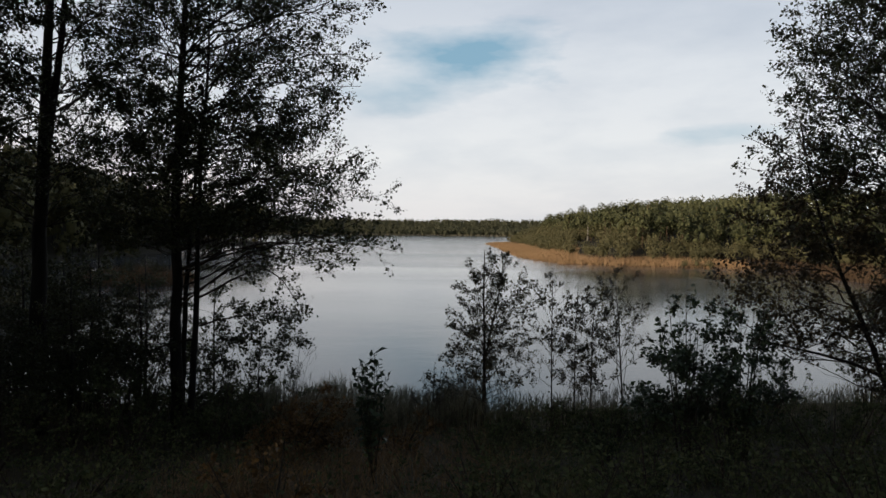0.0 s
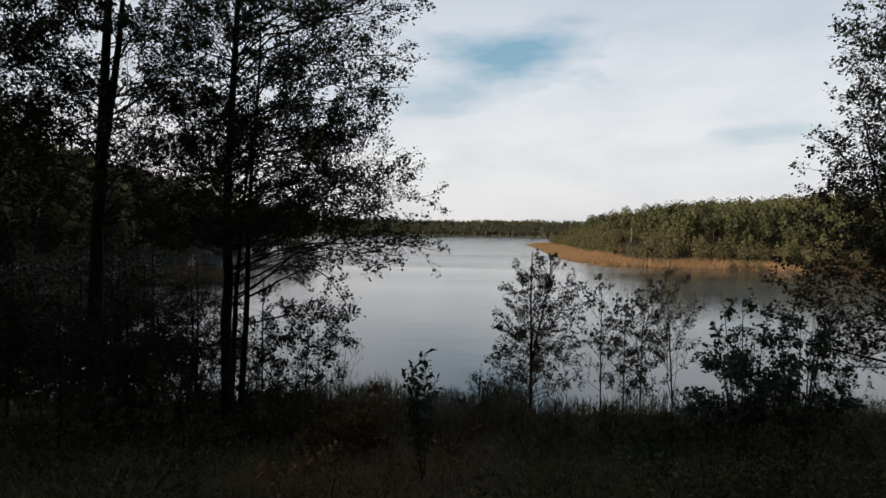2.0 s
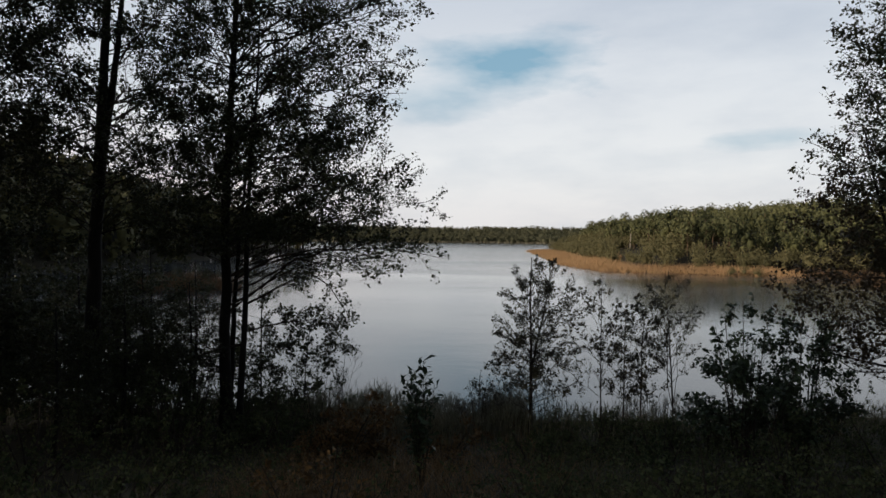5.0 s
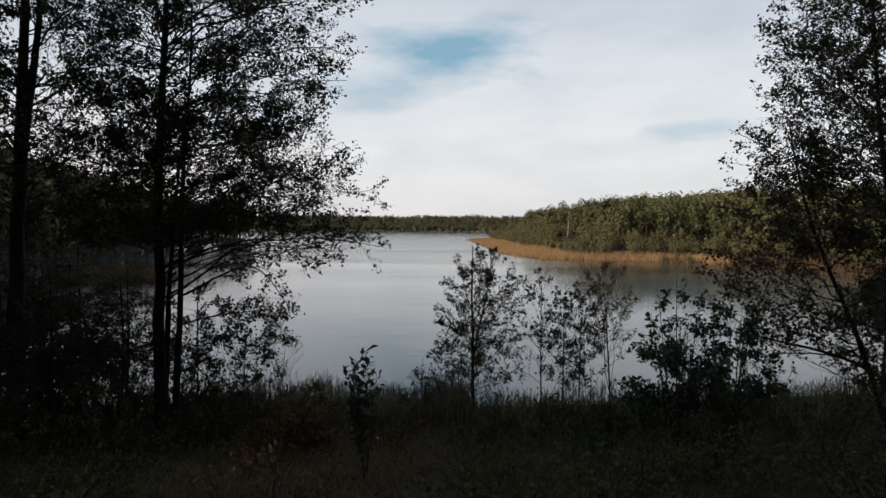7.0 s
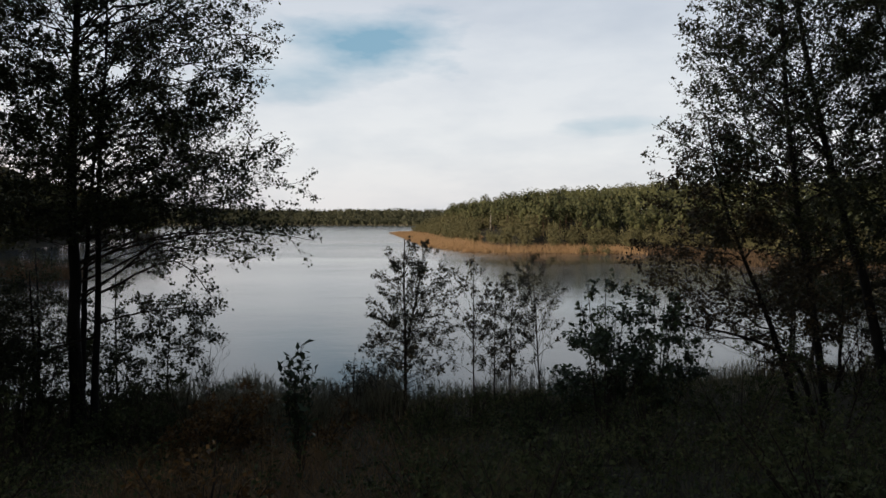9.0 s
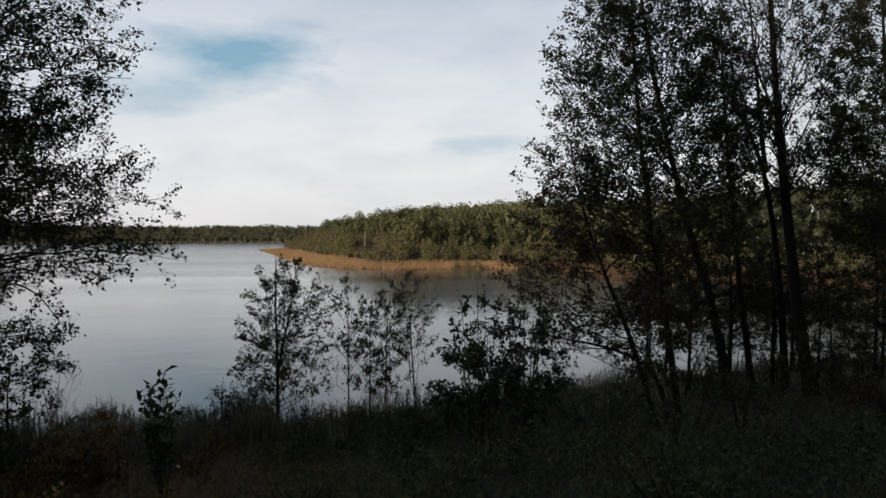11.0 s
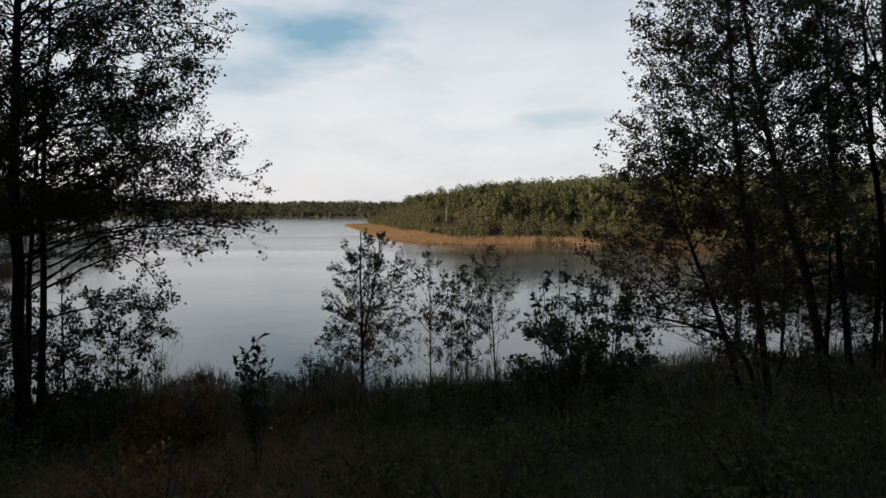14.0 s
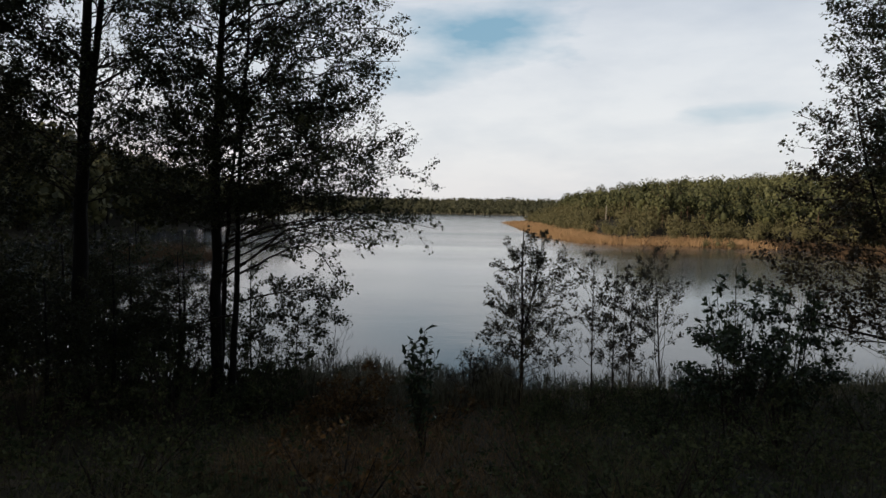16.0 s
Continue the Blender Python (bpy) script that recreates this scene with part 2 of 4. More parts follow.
def tubes(P, R, sides):
    """Tapered tubes along N lines of K points each: P (N, K, 3), R (N, K). Gives verts and quads."""
    N, K, _ = P.shape
    T = unit(np.gradient(P, axis=1))
    ref = np.where(np.abs(T[..., 2:3]) > 0.9, [1.0, 0.1, 0.0], [0.0, 0.0, 1.0])
    U = unit(np.cross(T, ref))
    V = np.cross(T, U)
    a = np.arange(sides) * 2 * np.pi / sides
    ring = P[:, :, None, :] + R[:, :, None, None] * (np.cos(a)[None, None, :, None] * U[:, :, None, :] + np.sin(a)[None, None, :, None] * V[:, :, None, :])
    i = np.arange(N * K * sides).reshape(N, K, sides)
    j = np.roll(i, -1, axis=2)
    q = np.stack([i[:, :-1], j[:, :-1], j[:, 1:], i[:, 1:]], -1).reshape(-1, 4)
    return ring.reshape(-1, 3), q


def joined(pieces):
    vs, qs, o = [], [], 0
    for v, q in pieces:
        vs.append(v)
        qs.append(q + o)
        o += len(v)
    return np.concatenate(vs), np.concatenate(qs)


def along(P, t):
    """The point and the direction at t (0 to 1, one row a line) on lines P (N, K, 3)."""
    K = P.shape[1]
    s = np.clip(t, 0, 0.999) * (K - 1)
    k = s.astype(int)
    n = np.arange(len(P))[:, None]
    a, b = P[n, k], P[n, k + 1]
    return a + (b - a) * (s - k)[..., None], unit(b - a)


def sprout(rng, P, R, n, tmin, length, angle, K, flat=0.5, up=0.15, wig=0.06):
    """n side shoots on each line of P; length as a share of the parent's, shrinking towards its tip."""
    N = len(P)
    t = tmin + (1 - tmin) * (np.arange(n)[None, :] + rng.random((N, n))) / n
    p0, d0 = along(P, t)
    r = rng.normal(size=(N, n, 3))
    r[..., 2] *= flat
    side = unit(np.cross(d0, np.cross(r, d0)))
    ang = np.radians(angle) * (0.7 + 0.6 * rng.random((N, n, 1)))
    d = unit(d0 * np.cos(ang) + side * np.sin(ang) + np.array([0, 0, up]))
    plen = np.linalg.norm(P[:, -1] - P[:, 0], axis=-1)[:, None]
    L = plen * length * (1.15 - 0.75 * t) * (0.6 + 0.8 * rng.random((N, n)))
    s = np.linspace(0, 1, K)[None, None, :, None]
    Q = p0[:, :, None, :] + d[:, :, None, :] * s * L[:, :, None, None]
    Q = Q + rng.normal(size=Q.shape) * wig * L[:, :, None, None] * s
    Q[..., 2] += (up * 0.5 * L[:, :, None] * s[..., 0] ** 2)
    k = np.clip((t * (P.shape[1] - 1)).astype(int), 0, P.shape[1] - 1)
    r0 = R[np.arange(N)[:, None], k] * 0.55
    RR = np.maximum(r0[:, :, None] * np.linspace(1, 0.35, K)[None, None, :], 0.0028)
    return Q.reshape(N * n, K, 3), RR.reshape(N * n, K)


def leaves(rng, C, D, size, spread=0.05, wide=0.36, fold=0.12, droop=0.25, facing=None):
    """One folded kite for each centre in C, along D more or less; facing: the way that their faces turn, more or less."""
    n = len(C)
    d = unit(D * 0.6 + rng.normal(size=(n, 3)) * 0.7 + np.array([0, 0, -droop]))
    if facing is not None:
        f = unit(facing + rng.normal(size=(n, 3)) * 0.35)
        d = unit(d - f * np.sum(d * f, axis=1, keepdims=True))
        s = np.cross(d, f)
    else:
        s = unit(np.cross(d, rng.normal(size=(n, 3)) * 0.8 + np.array([0, 0, 1.0])))
    u = np.cross(s, d)
    L = (size * (0.65 + 0.7 * rng.random(n)))[:, None]
    b = C + rng.normal(size=(n, 3)) * spread
    v = np.stack([b, b + d * L * 0.48 - s * L * wide + u * L * fold, b + d * L, b + d * L * 0.48 + s * L * wide + u * L * fold], 1)
    return v.reshape(-1, 3), np.arange(n * 4).reshape(n, 4)


def dome(rng, centre, radii, n):
    """n places on the lumpy shell of a rounded crown, and the way out at each."""
    o = unit(rng.normal(size=(n, 3)) + np.array([0, 0, 0.35]))
    lump = np.zeros(n)
    for _ in range(7):
        k = unit(rng.normal(size=3))
        lump += 0.16 * np.clip(o @ k, 0, 1) ** 3 * rng.choice([-1, 1])
    r = (0.86 + 0.16 * rng.random(n) + lump)[:, None]
    return np.asarray(centre) + o * r * np.asarray(radii), unit(o / np.asarray(radii))


def core(rng, centre, radii, n=5, m=4):
    """A closed lumpy mass inside a crown."""
    a, e = np.meshgrid(np.arange(n) * 2 * np.pi / n, np.linspace(-1.35, 1.5, m))
    r = 0.48 + 0.08 * rng.normal(size=a.shape)
    o = np.stack([np.cos(a) * np.cos(e), np.sin(a) * np.cos(e), np.sin(e)], -1) * r[..., None]
    i = np.arange(n * m).reshape(m, n)
    j = np.roll(i, -1, axis=1)
    q = np.stack([i[:-1], j[:-1], j[1:], i[1:]], -1).reshape(-1, 4)
    return (np.asarray(centre) + o * np.asarray(radii)).reshape(-1, 3), q


def stem_line(points, K=14, wig=0.02, rng=None):
    """A smooth line with K points through a few given ones."""
    pts = np.array(points, float)
    u = np.concatenate([[0], np.cumsum(np.linalg.norm(np.diff(pts, axis=0), axis=1))])
    s = np.linspace(0, u[-1], K)
    line = np.stack([np.interp(s, u, pts[:, i]) for i in range(3)], 1)
    for _ in range(2):
        line[1:-1] = (line[:-2] + 2 * line[1:-1] + line[2:]) / 4
    if rng is not None:
        line[1:] += rng.normal(size=(K - 1, 3)) * wig * np.array([1, 1, 0.2])
    return line


def tree(name, label, category, stems, seed, bark, leaf_mat, leaf=0.085, limbs=34, low=3.0, top=None, right=((0, 2),), left=((0, 2),), depth=0.8, rise=25.0,
         side=9, twig=6, per_twig=6, bare_below=0.0, up=0.12, group="", droop=0.25, spread=0.05, limb_parts=True, twig_len=0.42, wide=0.36, twig_mat=None, bottom=0.25, bare_inside=0.0, even=0.0, boughs=()):
    """A tree from its stems (a few points and a foot radius each). right and left: how far the crown reaches to +x and -x at each height.
    bare_inside: the share of each limb next to the stem that carries few leaves; even: the limb length under which side shoots grow fewer;
    boughs: single long limbs, each a few points and a foot radius."""
    rng = np.random.default_rng(seed)
    base = np.array(stems[0][0][0], float)
    root = tagged(new(name), label, category, group)
    root.location = base
    twig_mat = twig_mat or bark
    lines, limb_sets = [], []
    cent, dirs = [], []
    for si, (pts, r0, share) in enumerate(stems):
        line = stem_line(pts, 16, 0.012 * min(1, r0 * 8), rng) - base
        R = r0 * (1 - 0.82 * np.linspace(0, 1, 16) ** 0.9)
        R[0] *= 1.25
        v, q = tubes(line[None], R[None], 10 if r0 > 0.05 else 6)
        part("trunk" if si == 0 else "stem", v, q, bark, root, smooth=True)
        n = max(3, int(limbs * share))
        zt = line[-1, 2] + base[2]
        tipz = low + (zt - low) * (np.arange(n) + rng.random(n)) / n
        tipz = low + (tipz - low) * ((tipz - low) / max(0.1, zt - low)) ** bottom
        # more limbs on the side where the crown reaches farther
        rm = np.interp(tipz, [a for a, _ in right], [b for _, b in right])
        lm = np.interp(tipz, [a for a, _ in left], [b for _, b in left])
        az = (np.arange(n) * 2.399 + rng.random(n) * 0.8 + seed) % (2 * np.pi)
        flip = (np.cos(az) < 0) & (rng.random(n) < np.clip((rm - lm) / (rm + lm + 1e-6), 0, 1)) | (np.cos(az) > 0) & (rng.random(n) < np.clip((lm - rm) / (rm + lm + 1e-6), 0, 1))
        az = np.where(flip, np.pi - az, az)
        c, s_ = np.cos(az), np.sin(az)
        rr = np.interp(tipz, [a for a, _ in right], [b for _, b in right])
        ll = np.interp(tipz, [a for a, _ in left], [b for _, b in left])
        reach = 1 / np.sqrt((c / np.where(c > 0, rr, ll)) ** 2 + (s_ / ((rr + ll) / 2 * depth)) ** 2)
        reach *= 0.88 + 0.18 * rng.random(n)
        el = np.radians(rise) * (0.6 + 0.8 * rng.random(n)) * (0.7 + 0.9 * (tipz - low) / max(0.1, zt - low))
        z0 = np.clip(tipz - base[2] - reach * np.tan(el), line[1, 2] + 0.08 * (zt - base[2]), line[-2, 2])
        sx = np.stack([np.interp(z0, line[:, 2], line[:, i]) for i in range(3)], 1)
        # the tip keeps its distance from the tree's axis, whichever way the stem leans
        ax = np.stack([np.interp(tipz - base[2], line[:, 2], line[:, i]) for i in range(2)], 1)
        tip = np.stack([ax[:, 0] + c * reach, ax[:, 1] + s_ * reach, tipz - base[2]], 1)
        K = 7
        u = np.linspace(0, 1, K)[None, :, None]
        P = sx[:, None] * (1 - u) + tip[:, None] * u
        bow = np.linalg.norm(tip - sx, axis=1)[:, None]
        P[..., 2] += np.sin(np.linspace(0, np.pi, K))[None] * bow * 0.10 * rng.normal(0.4, 0.8, n)[:, None]
        P[:, 1:] += rng.normal(size=(n, K - 1, 3)) * bow[:, :, None] * 0.025
        rs = np.interp(z0, line[:, 2], R) * (0.30 + 0.2 * rng.random(n))
        rs = np.clip(np.minimum(rs, 0.006 + 0.0048 * bow[:, 0]), 0.0045, None)
        RL = np.maximum(rs[:, None] * np.linspace(1, 0.22, K)[None], 0.003)
        S, RS = sprout(rng, P, RL, side, 0.30, 0.40, 48, 4, 0.45, up)
        W, RW = sprout(rng, S, RS, twig, 0.2, twig_len, 45, 2, 0.7, up)
        # short limbs grow fewer side shoots, and no shoot reaches out of the crown
        grown = rng.random(n * side) < np.repeat(np.clip(bow[:, 0] / even, 0.12, 1), side) if even else np.ones(n * side, bool)
        sxo = S[:, -1, 0] - np.interp(S[:, -1, 2], line[:, 2], line[:, 0])
        zs = S[:, -1, 2] + base[2]
        grown &= (sxo < 1.06 * np.interp(zs, [a for a, _ in right], [b for _, b in right])) & (sxo > -1.06 * np.interp(zs, [a for a, _ in left], [b for _, b in left]))
        tipx = W[:, -1, 0] - np.interp(W[:, -1, 2], line[:, 2], line[:, 0])
        zw = W[:, -1, 2] + base[2]
        within = (tipx < 1.10 * np.interp(zw, [a for a, _ in right], [b for _, b in right])) & (tipx > -1.10 * np.interp(zw, [a for a, _ in left], [b for _, b in left]))
        alive = np.repeat(grown, twig) & within
        for i in range(n):
            a, b = i * side, (i + 1) * side
            ks, kw = np.flatnonzero(grown[a:b]) + a, np.flatnonzero(alive[a * twig:b * twig]) + a * twig
            limb_sets.append(joined([tubes(P[i:i + 1], RL[i:i + 1], 5)] + [tubes(L_[k_], R_[k_], 3) for L_, R_, k_ in ((S, RS, ks), (W, RW, kw)) if len(k_)]))
        keep = alive & ((W[:, 0, 2] + base[2]) > bare_below)
        if bare_inside:
            out = np.linalg.norm(W[:, 0, :2] - np.repeat(sx[:, :2], side * twig, 0), axis=1) / np.repeat(np.maximum(reach, 0.3), side * twig)
            keep &= rng.random(len(W)) < np.clip(out / bare_inside, 0.06, 1)
        Wk = W[keep]
        if len(Wk) and per_twig > 0:
            # short shoots carry fewer leaves
            for lines_, t0 in ((Wk, 0.0), (S[keep.reshape(-1, twig).mean(1) > 0.5], 0.3)):
                cp, dp = along(lines_, t0 + (1 - t0) * rng.random((len(lines_), per_twig)) ** 0.8)
                room = np.linalg.norm(lines_[:, -1] - lines_[:, 0], axis=1) / (leaf * 0.26 * per_twig)
                some = rng.random((len(lines_), per_twig)) < np.clip(room, 0.05, 1)[:, None]
                cent.append(cp[some])
                dirs.append(dp[some])
        if per_twig > 0 and r0 < 0.05:
            k = 2 + int(np.linalg.norm(line[-1] - line[9]) / (leaf * 1.6))
            cp, dp = along(line[None, 9:], (np.arange(k)[None] + rng.random((1, k))) / k)
            cent.append(cp.reshape(-1, 3) + rng.normal(size=(k, 3)) * leaf * 0.7)
            dirs.append(dp.reshape(-1, 3))
    for pts, r0 in boughs:
        P = (stem_line(pts, 12, 0.02, rng) - base)[None]
        RL = r0 * np.linspace(1, 0.2, 12)[None]
        S, RS = sprout(rng, P, RL, 16, 0.30, 0.26, 50, 4, 0.45, up)
        W, RW = sprout(rng, S, RS, twig, 0.2, twig_len, 45, 2, 0.7, up)
        limb_sets.append(joined([tubes(P, RL, 6), tubes(S, RS, 3), tubes(W, RW, 3)]))
        for lines_, t0 in ((W, 0.0), (S, 0.3)):
            cp, dp = along(lines_, t0 + (1 - t0) * rng.random((len(lines_), max(2, per_twig // 2))))
            cent.append(cp.reshape(-1, 3))
            dirs.append(dp.reshape(-1, 3))
    if limb_parts:
        for v, q in limb_sets:
            part("limb", v, q, twig_mat, root)
    else:
        v, q = joined(limb_sets)
        tagged(part("branchwork", v, q, twig_mat, root), kind="stuff")
    if cent:
        C, D = np.concatenate(cent), np.concatenate(dirs)
        v, q = leaves(rng, C, D, leaf, spread, wide, droop=droop)
        part("crown", v, q, leaf_mat, root)
    return root


# ---------- ground and lake ----------
SHORE = np.array([(-18, 21), (-8, 20), (0, 20), (6, 20.5), (12, 21.5), (20, 22), (35, 24), (60, 30), (75, 38), (62, 45), (50, 52), (43, 62), (41, 73), (45, 86), (44, 90),
                  (34, 93), (23, 96), (17.7, 100), (14, 121), (14.4, 150), (15, 205), (14.5, 222), (24, 232), (60, 262), (120, 300), (140, 380), (80, 430), (0, 440),
                  (-60, 430), (-140, 400), (-120, 300), (-60, 230), (-46, 190), (-50, 150), (-48, 120), (-50, 97), (-54, 80), (-54, 62), (-46, 46), (-38, 33), (-28, 24)], float)


def shore_distance(x, y):
    """Metres from the shoreline: above 0 on land, below 0 on the lake."""
    p_ = np.stack([x, y], -1)
    best = np.full(x.shape, 1e9)
    inside = np.zeros(x.shape, bool)
    for a, b in zip(SHORE, np.roll(SHORE, -1, axis=0)):
        ab = b - a
        k = np.clip(((p_ - a) @ ab) / (ab @ ab), 0, 1)
        best = np.minimum(best, np.linalg.norm(p_ - a - k[..., None] * ab, axis=-1))
        cross = ((a[1] > y) != (b[1] > y)) & (x < ab[0] * (y - a[1]) / (ab[1] if abs(ab[1]) > 1e-9 else 1e-9) + a[0])
        inside ^= cross
    return np.where(inside, -best, best)


def smooth(v, a, b):
    k = np.clip((v - a) / (b - a), 0, 1)
    return k * k * (3 - 2 * k)


def ground_z(x, y):
    x, y = np.broadcast_arrays(np.asarray(x, float), np.asarray(y, float))
    d = shore_distance(x, y)
    near = 1 - smooth(y, 26, 44)
    bumps = 0.07 * np.sin(x * 1.3 + 0.7 * y) * np.sin(y * 1.1 - 0.4 * x) + 0.04 * np.sin(x * 3.1) * np.sin(y * 2.7)
    bank = np.interp(d, [0, 4, 8, 18, 80], [0, 0.30, 0.95, 3.25, 4.0]) + bumps * np.clip(d / 3, 0, 1)
    lft = smooth(-x, 30, 50) * (1 - 0.75 * smooth(y, 110, 200)) * (1 - smooth(y, 230, 320))
    rgt = smooth(x, 20, 34) * (1 - smooth(y, 215, 250)) * (0.9 + 0.1 * smooth(x, 40, 70))
    far = 0.25 * np.clip(d / 4, 0, 1) + 0.05 * np.clip(d - 12, 0, 75) + 0.33 * lft * np.clip(d - 3, 0, 42) + rgt * 4.3 * smooth(d, 14, 62)
    far = far + 2.1 * smooth(x, 15, 25) * (1 - smooth(x / np.maximum(y, 1), 0.27, 0.40)) * smooth(d, 4, 19) * smooth(y, 90, 115) * (1 - smooth(y, 225, 255))
    far = far + smooth(y, 390, 425) * 0.15 * np.clip(d - 5, 0, 34)
    land = bank * near + far * (1 - near)
    isle = 0.5 - 0.9 * np.sqrt(((x + 26) / 5.5) ** 2 + ((y - 60) / 4) ** 2)
    return np.where(d > 0, land, np.maximum(-0.12 * np.minimum(-d, 12), isle))


def spaced(n, reach, k):
    u = np.linspace(-1, 1, n)
    return reach * np.sinh(k * u) / np.sinh(k)


gx, gy = np.meshgrid(spaced(181, 2600, 6.0), 12 + spaced(181, 2600, 6.0))
gz = ground_z(gx, gy)
gv = np.stack([gx, gy, gz], -1).reshape(-1, 3)
gi = np.arange(181 * 181).reshape(181, 181)
gq = np.stack([gi[:-1, :-1], gi[:-1, 1:], gi[1:, 1:], gi[1:, :-1]], -1).reshape(-1, 4)
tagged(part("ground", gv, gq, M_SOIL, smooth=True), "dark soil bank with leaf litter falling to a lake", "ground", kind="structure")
lx, ly = np.meshgrid(np.linspace(-400, 400, 5), np.linspace(10, 700, 5))
li = np.arange(25).reshape(5, 5)
lq = np.stack([li[:-1, :-1], li[:-1, 1:], li[1:, 1:], li[1:, :-1]], -1).reshape(-1, 4)
tagged(part("water", np.stack([lx, ly, 0 * lx], -1).reshape(-1, 3), lq, M_WATER), "calm grey lake water with faint wind ripples", "lake", kind="structure")


# ---------- near trees on the bank ----------
def foot(x, y):
    return float(ground_z(x, y)) - 0.1


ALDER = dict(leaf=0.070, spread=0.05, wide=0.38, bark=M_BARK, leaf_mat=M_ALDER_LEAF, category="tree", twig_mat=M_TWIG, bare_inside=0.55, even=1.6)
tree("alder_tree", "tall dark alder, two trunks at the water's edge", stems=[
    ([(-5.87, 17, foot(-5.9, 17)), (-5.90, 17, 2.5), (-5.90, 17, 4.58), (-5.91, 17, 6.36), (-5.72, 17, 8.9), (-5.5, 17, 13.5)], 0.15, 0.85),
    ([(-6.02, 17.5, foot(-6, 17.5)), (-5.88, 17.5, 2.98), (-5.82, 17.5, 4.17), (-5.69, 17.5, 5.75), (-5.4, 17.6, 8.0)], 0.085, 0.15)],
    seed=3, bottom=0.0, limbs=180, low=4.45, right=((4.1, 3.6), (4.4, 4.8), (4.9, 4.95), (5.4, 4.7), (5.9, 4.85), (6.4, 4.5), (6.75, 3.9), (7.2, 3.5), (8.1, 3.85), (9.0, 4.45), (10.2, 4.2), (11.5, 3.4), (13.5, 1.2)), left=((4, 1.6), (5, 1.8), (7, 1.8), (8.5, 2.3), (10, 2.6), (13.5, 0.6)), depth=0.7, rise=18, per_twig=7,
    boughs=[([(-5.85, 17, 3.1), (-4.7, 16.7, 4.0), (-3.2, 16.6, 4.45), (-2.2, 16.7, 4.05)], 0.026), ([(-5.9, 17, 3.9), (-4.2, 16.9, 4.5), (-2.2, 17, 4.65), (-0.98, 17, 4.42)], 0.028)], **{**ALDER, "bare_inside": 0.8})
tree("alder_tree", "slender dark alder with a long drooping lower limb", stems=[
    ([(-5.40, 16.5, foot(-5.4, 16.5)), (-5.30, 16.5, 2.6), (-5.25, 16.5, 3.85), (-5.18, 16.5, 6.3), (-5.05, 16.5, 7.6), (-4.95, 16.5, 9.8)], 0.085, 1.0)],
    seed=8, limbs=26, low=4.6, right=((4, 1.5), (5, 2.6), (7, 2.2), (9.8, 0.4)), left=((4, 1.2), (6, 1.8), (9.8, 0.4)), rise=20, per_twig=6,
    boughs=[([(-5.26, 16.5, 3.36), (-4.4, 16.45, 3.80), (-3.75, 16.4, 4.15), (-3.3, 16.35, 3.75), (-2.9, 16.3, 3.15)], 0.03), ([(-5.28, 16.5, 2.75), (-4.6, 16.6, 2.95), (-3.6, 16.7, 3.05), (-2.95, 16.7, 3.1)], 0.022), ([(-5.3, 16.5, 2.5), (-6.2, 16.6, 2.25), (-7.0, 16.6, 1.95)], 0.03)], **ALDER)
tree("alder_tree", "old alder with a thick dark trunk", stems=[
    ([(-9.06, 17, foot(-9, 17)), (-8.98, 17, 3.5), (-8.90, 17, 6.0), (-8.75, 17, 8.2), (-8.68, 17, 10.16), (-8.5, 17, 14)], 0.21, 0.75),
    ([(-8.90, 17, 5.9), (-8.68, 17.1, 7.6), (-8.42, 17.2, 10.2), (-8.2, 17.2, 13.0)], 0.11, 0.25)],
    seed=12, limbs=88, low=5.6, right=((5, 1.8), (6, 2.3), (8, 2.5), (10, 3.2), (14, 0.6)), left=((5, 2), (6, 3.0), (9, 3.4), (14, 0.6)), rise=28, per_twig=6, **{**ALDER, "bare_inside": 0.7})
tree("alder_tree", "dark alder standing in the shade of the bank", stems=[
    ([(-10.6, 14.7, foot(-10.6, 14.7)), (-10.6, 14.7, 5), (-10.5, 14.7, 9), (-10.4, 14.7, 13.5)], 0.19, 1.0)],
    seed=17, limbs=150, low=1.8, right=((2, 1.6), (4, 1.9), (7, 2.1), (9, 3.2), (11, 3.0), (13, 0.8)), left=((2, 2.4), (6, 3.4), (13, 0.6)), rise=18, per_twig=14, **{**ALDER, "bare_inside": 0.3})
tree("alder_sapling", "thin young alder among the trunks", stems=[
    ([(-5.82, 19.3, foot(-5.8, 19.3)), (-5.82, 19.3, 2.74), (-5.78, 19.3, 4.6)], 0.03, 1.0)],
    seed=21, limbs=16, low=1.6, right=((1, 0.6), (2.5, 1.5), (4.4, 0.3)), left=((1, 0.6), (2.5, 1.4), (4.4, 0.3)), rise=14, per_twig=6, side=7, **ALDER)
tree("alder_sapling", "young alder with low sprays of leaves", stems=[
    ([(-4.4, 18.2, foot(-4.4, 18.2)), (-4.35, 18.2, 1.8), (-4.2, 18.2, 3.1)], 0.025, 1.0)],
    seed=22, limbs=22, low=1.5, right=((0.8, 0.8), (2.2, 1.4), (3.2, 0.8)), left=((1, 1.2), (2, 1.6), (3.2, 0.8)), rise=10, per_twig=6, side=7, **ALDER)

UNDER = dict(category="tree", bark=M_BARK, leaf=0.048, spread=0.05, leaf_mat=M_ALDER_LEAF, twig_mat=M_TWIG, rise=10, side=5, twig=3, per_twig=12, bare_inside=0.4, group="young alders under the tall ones")


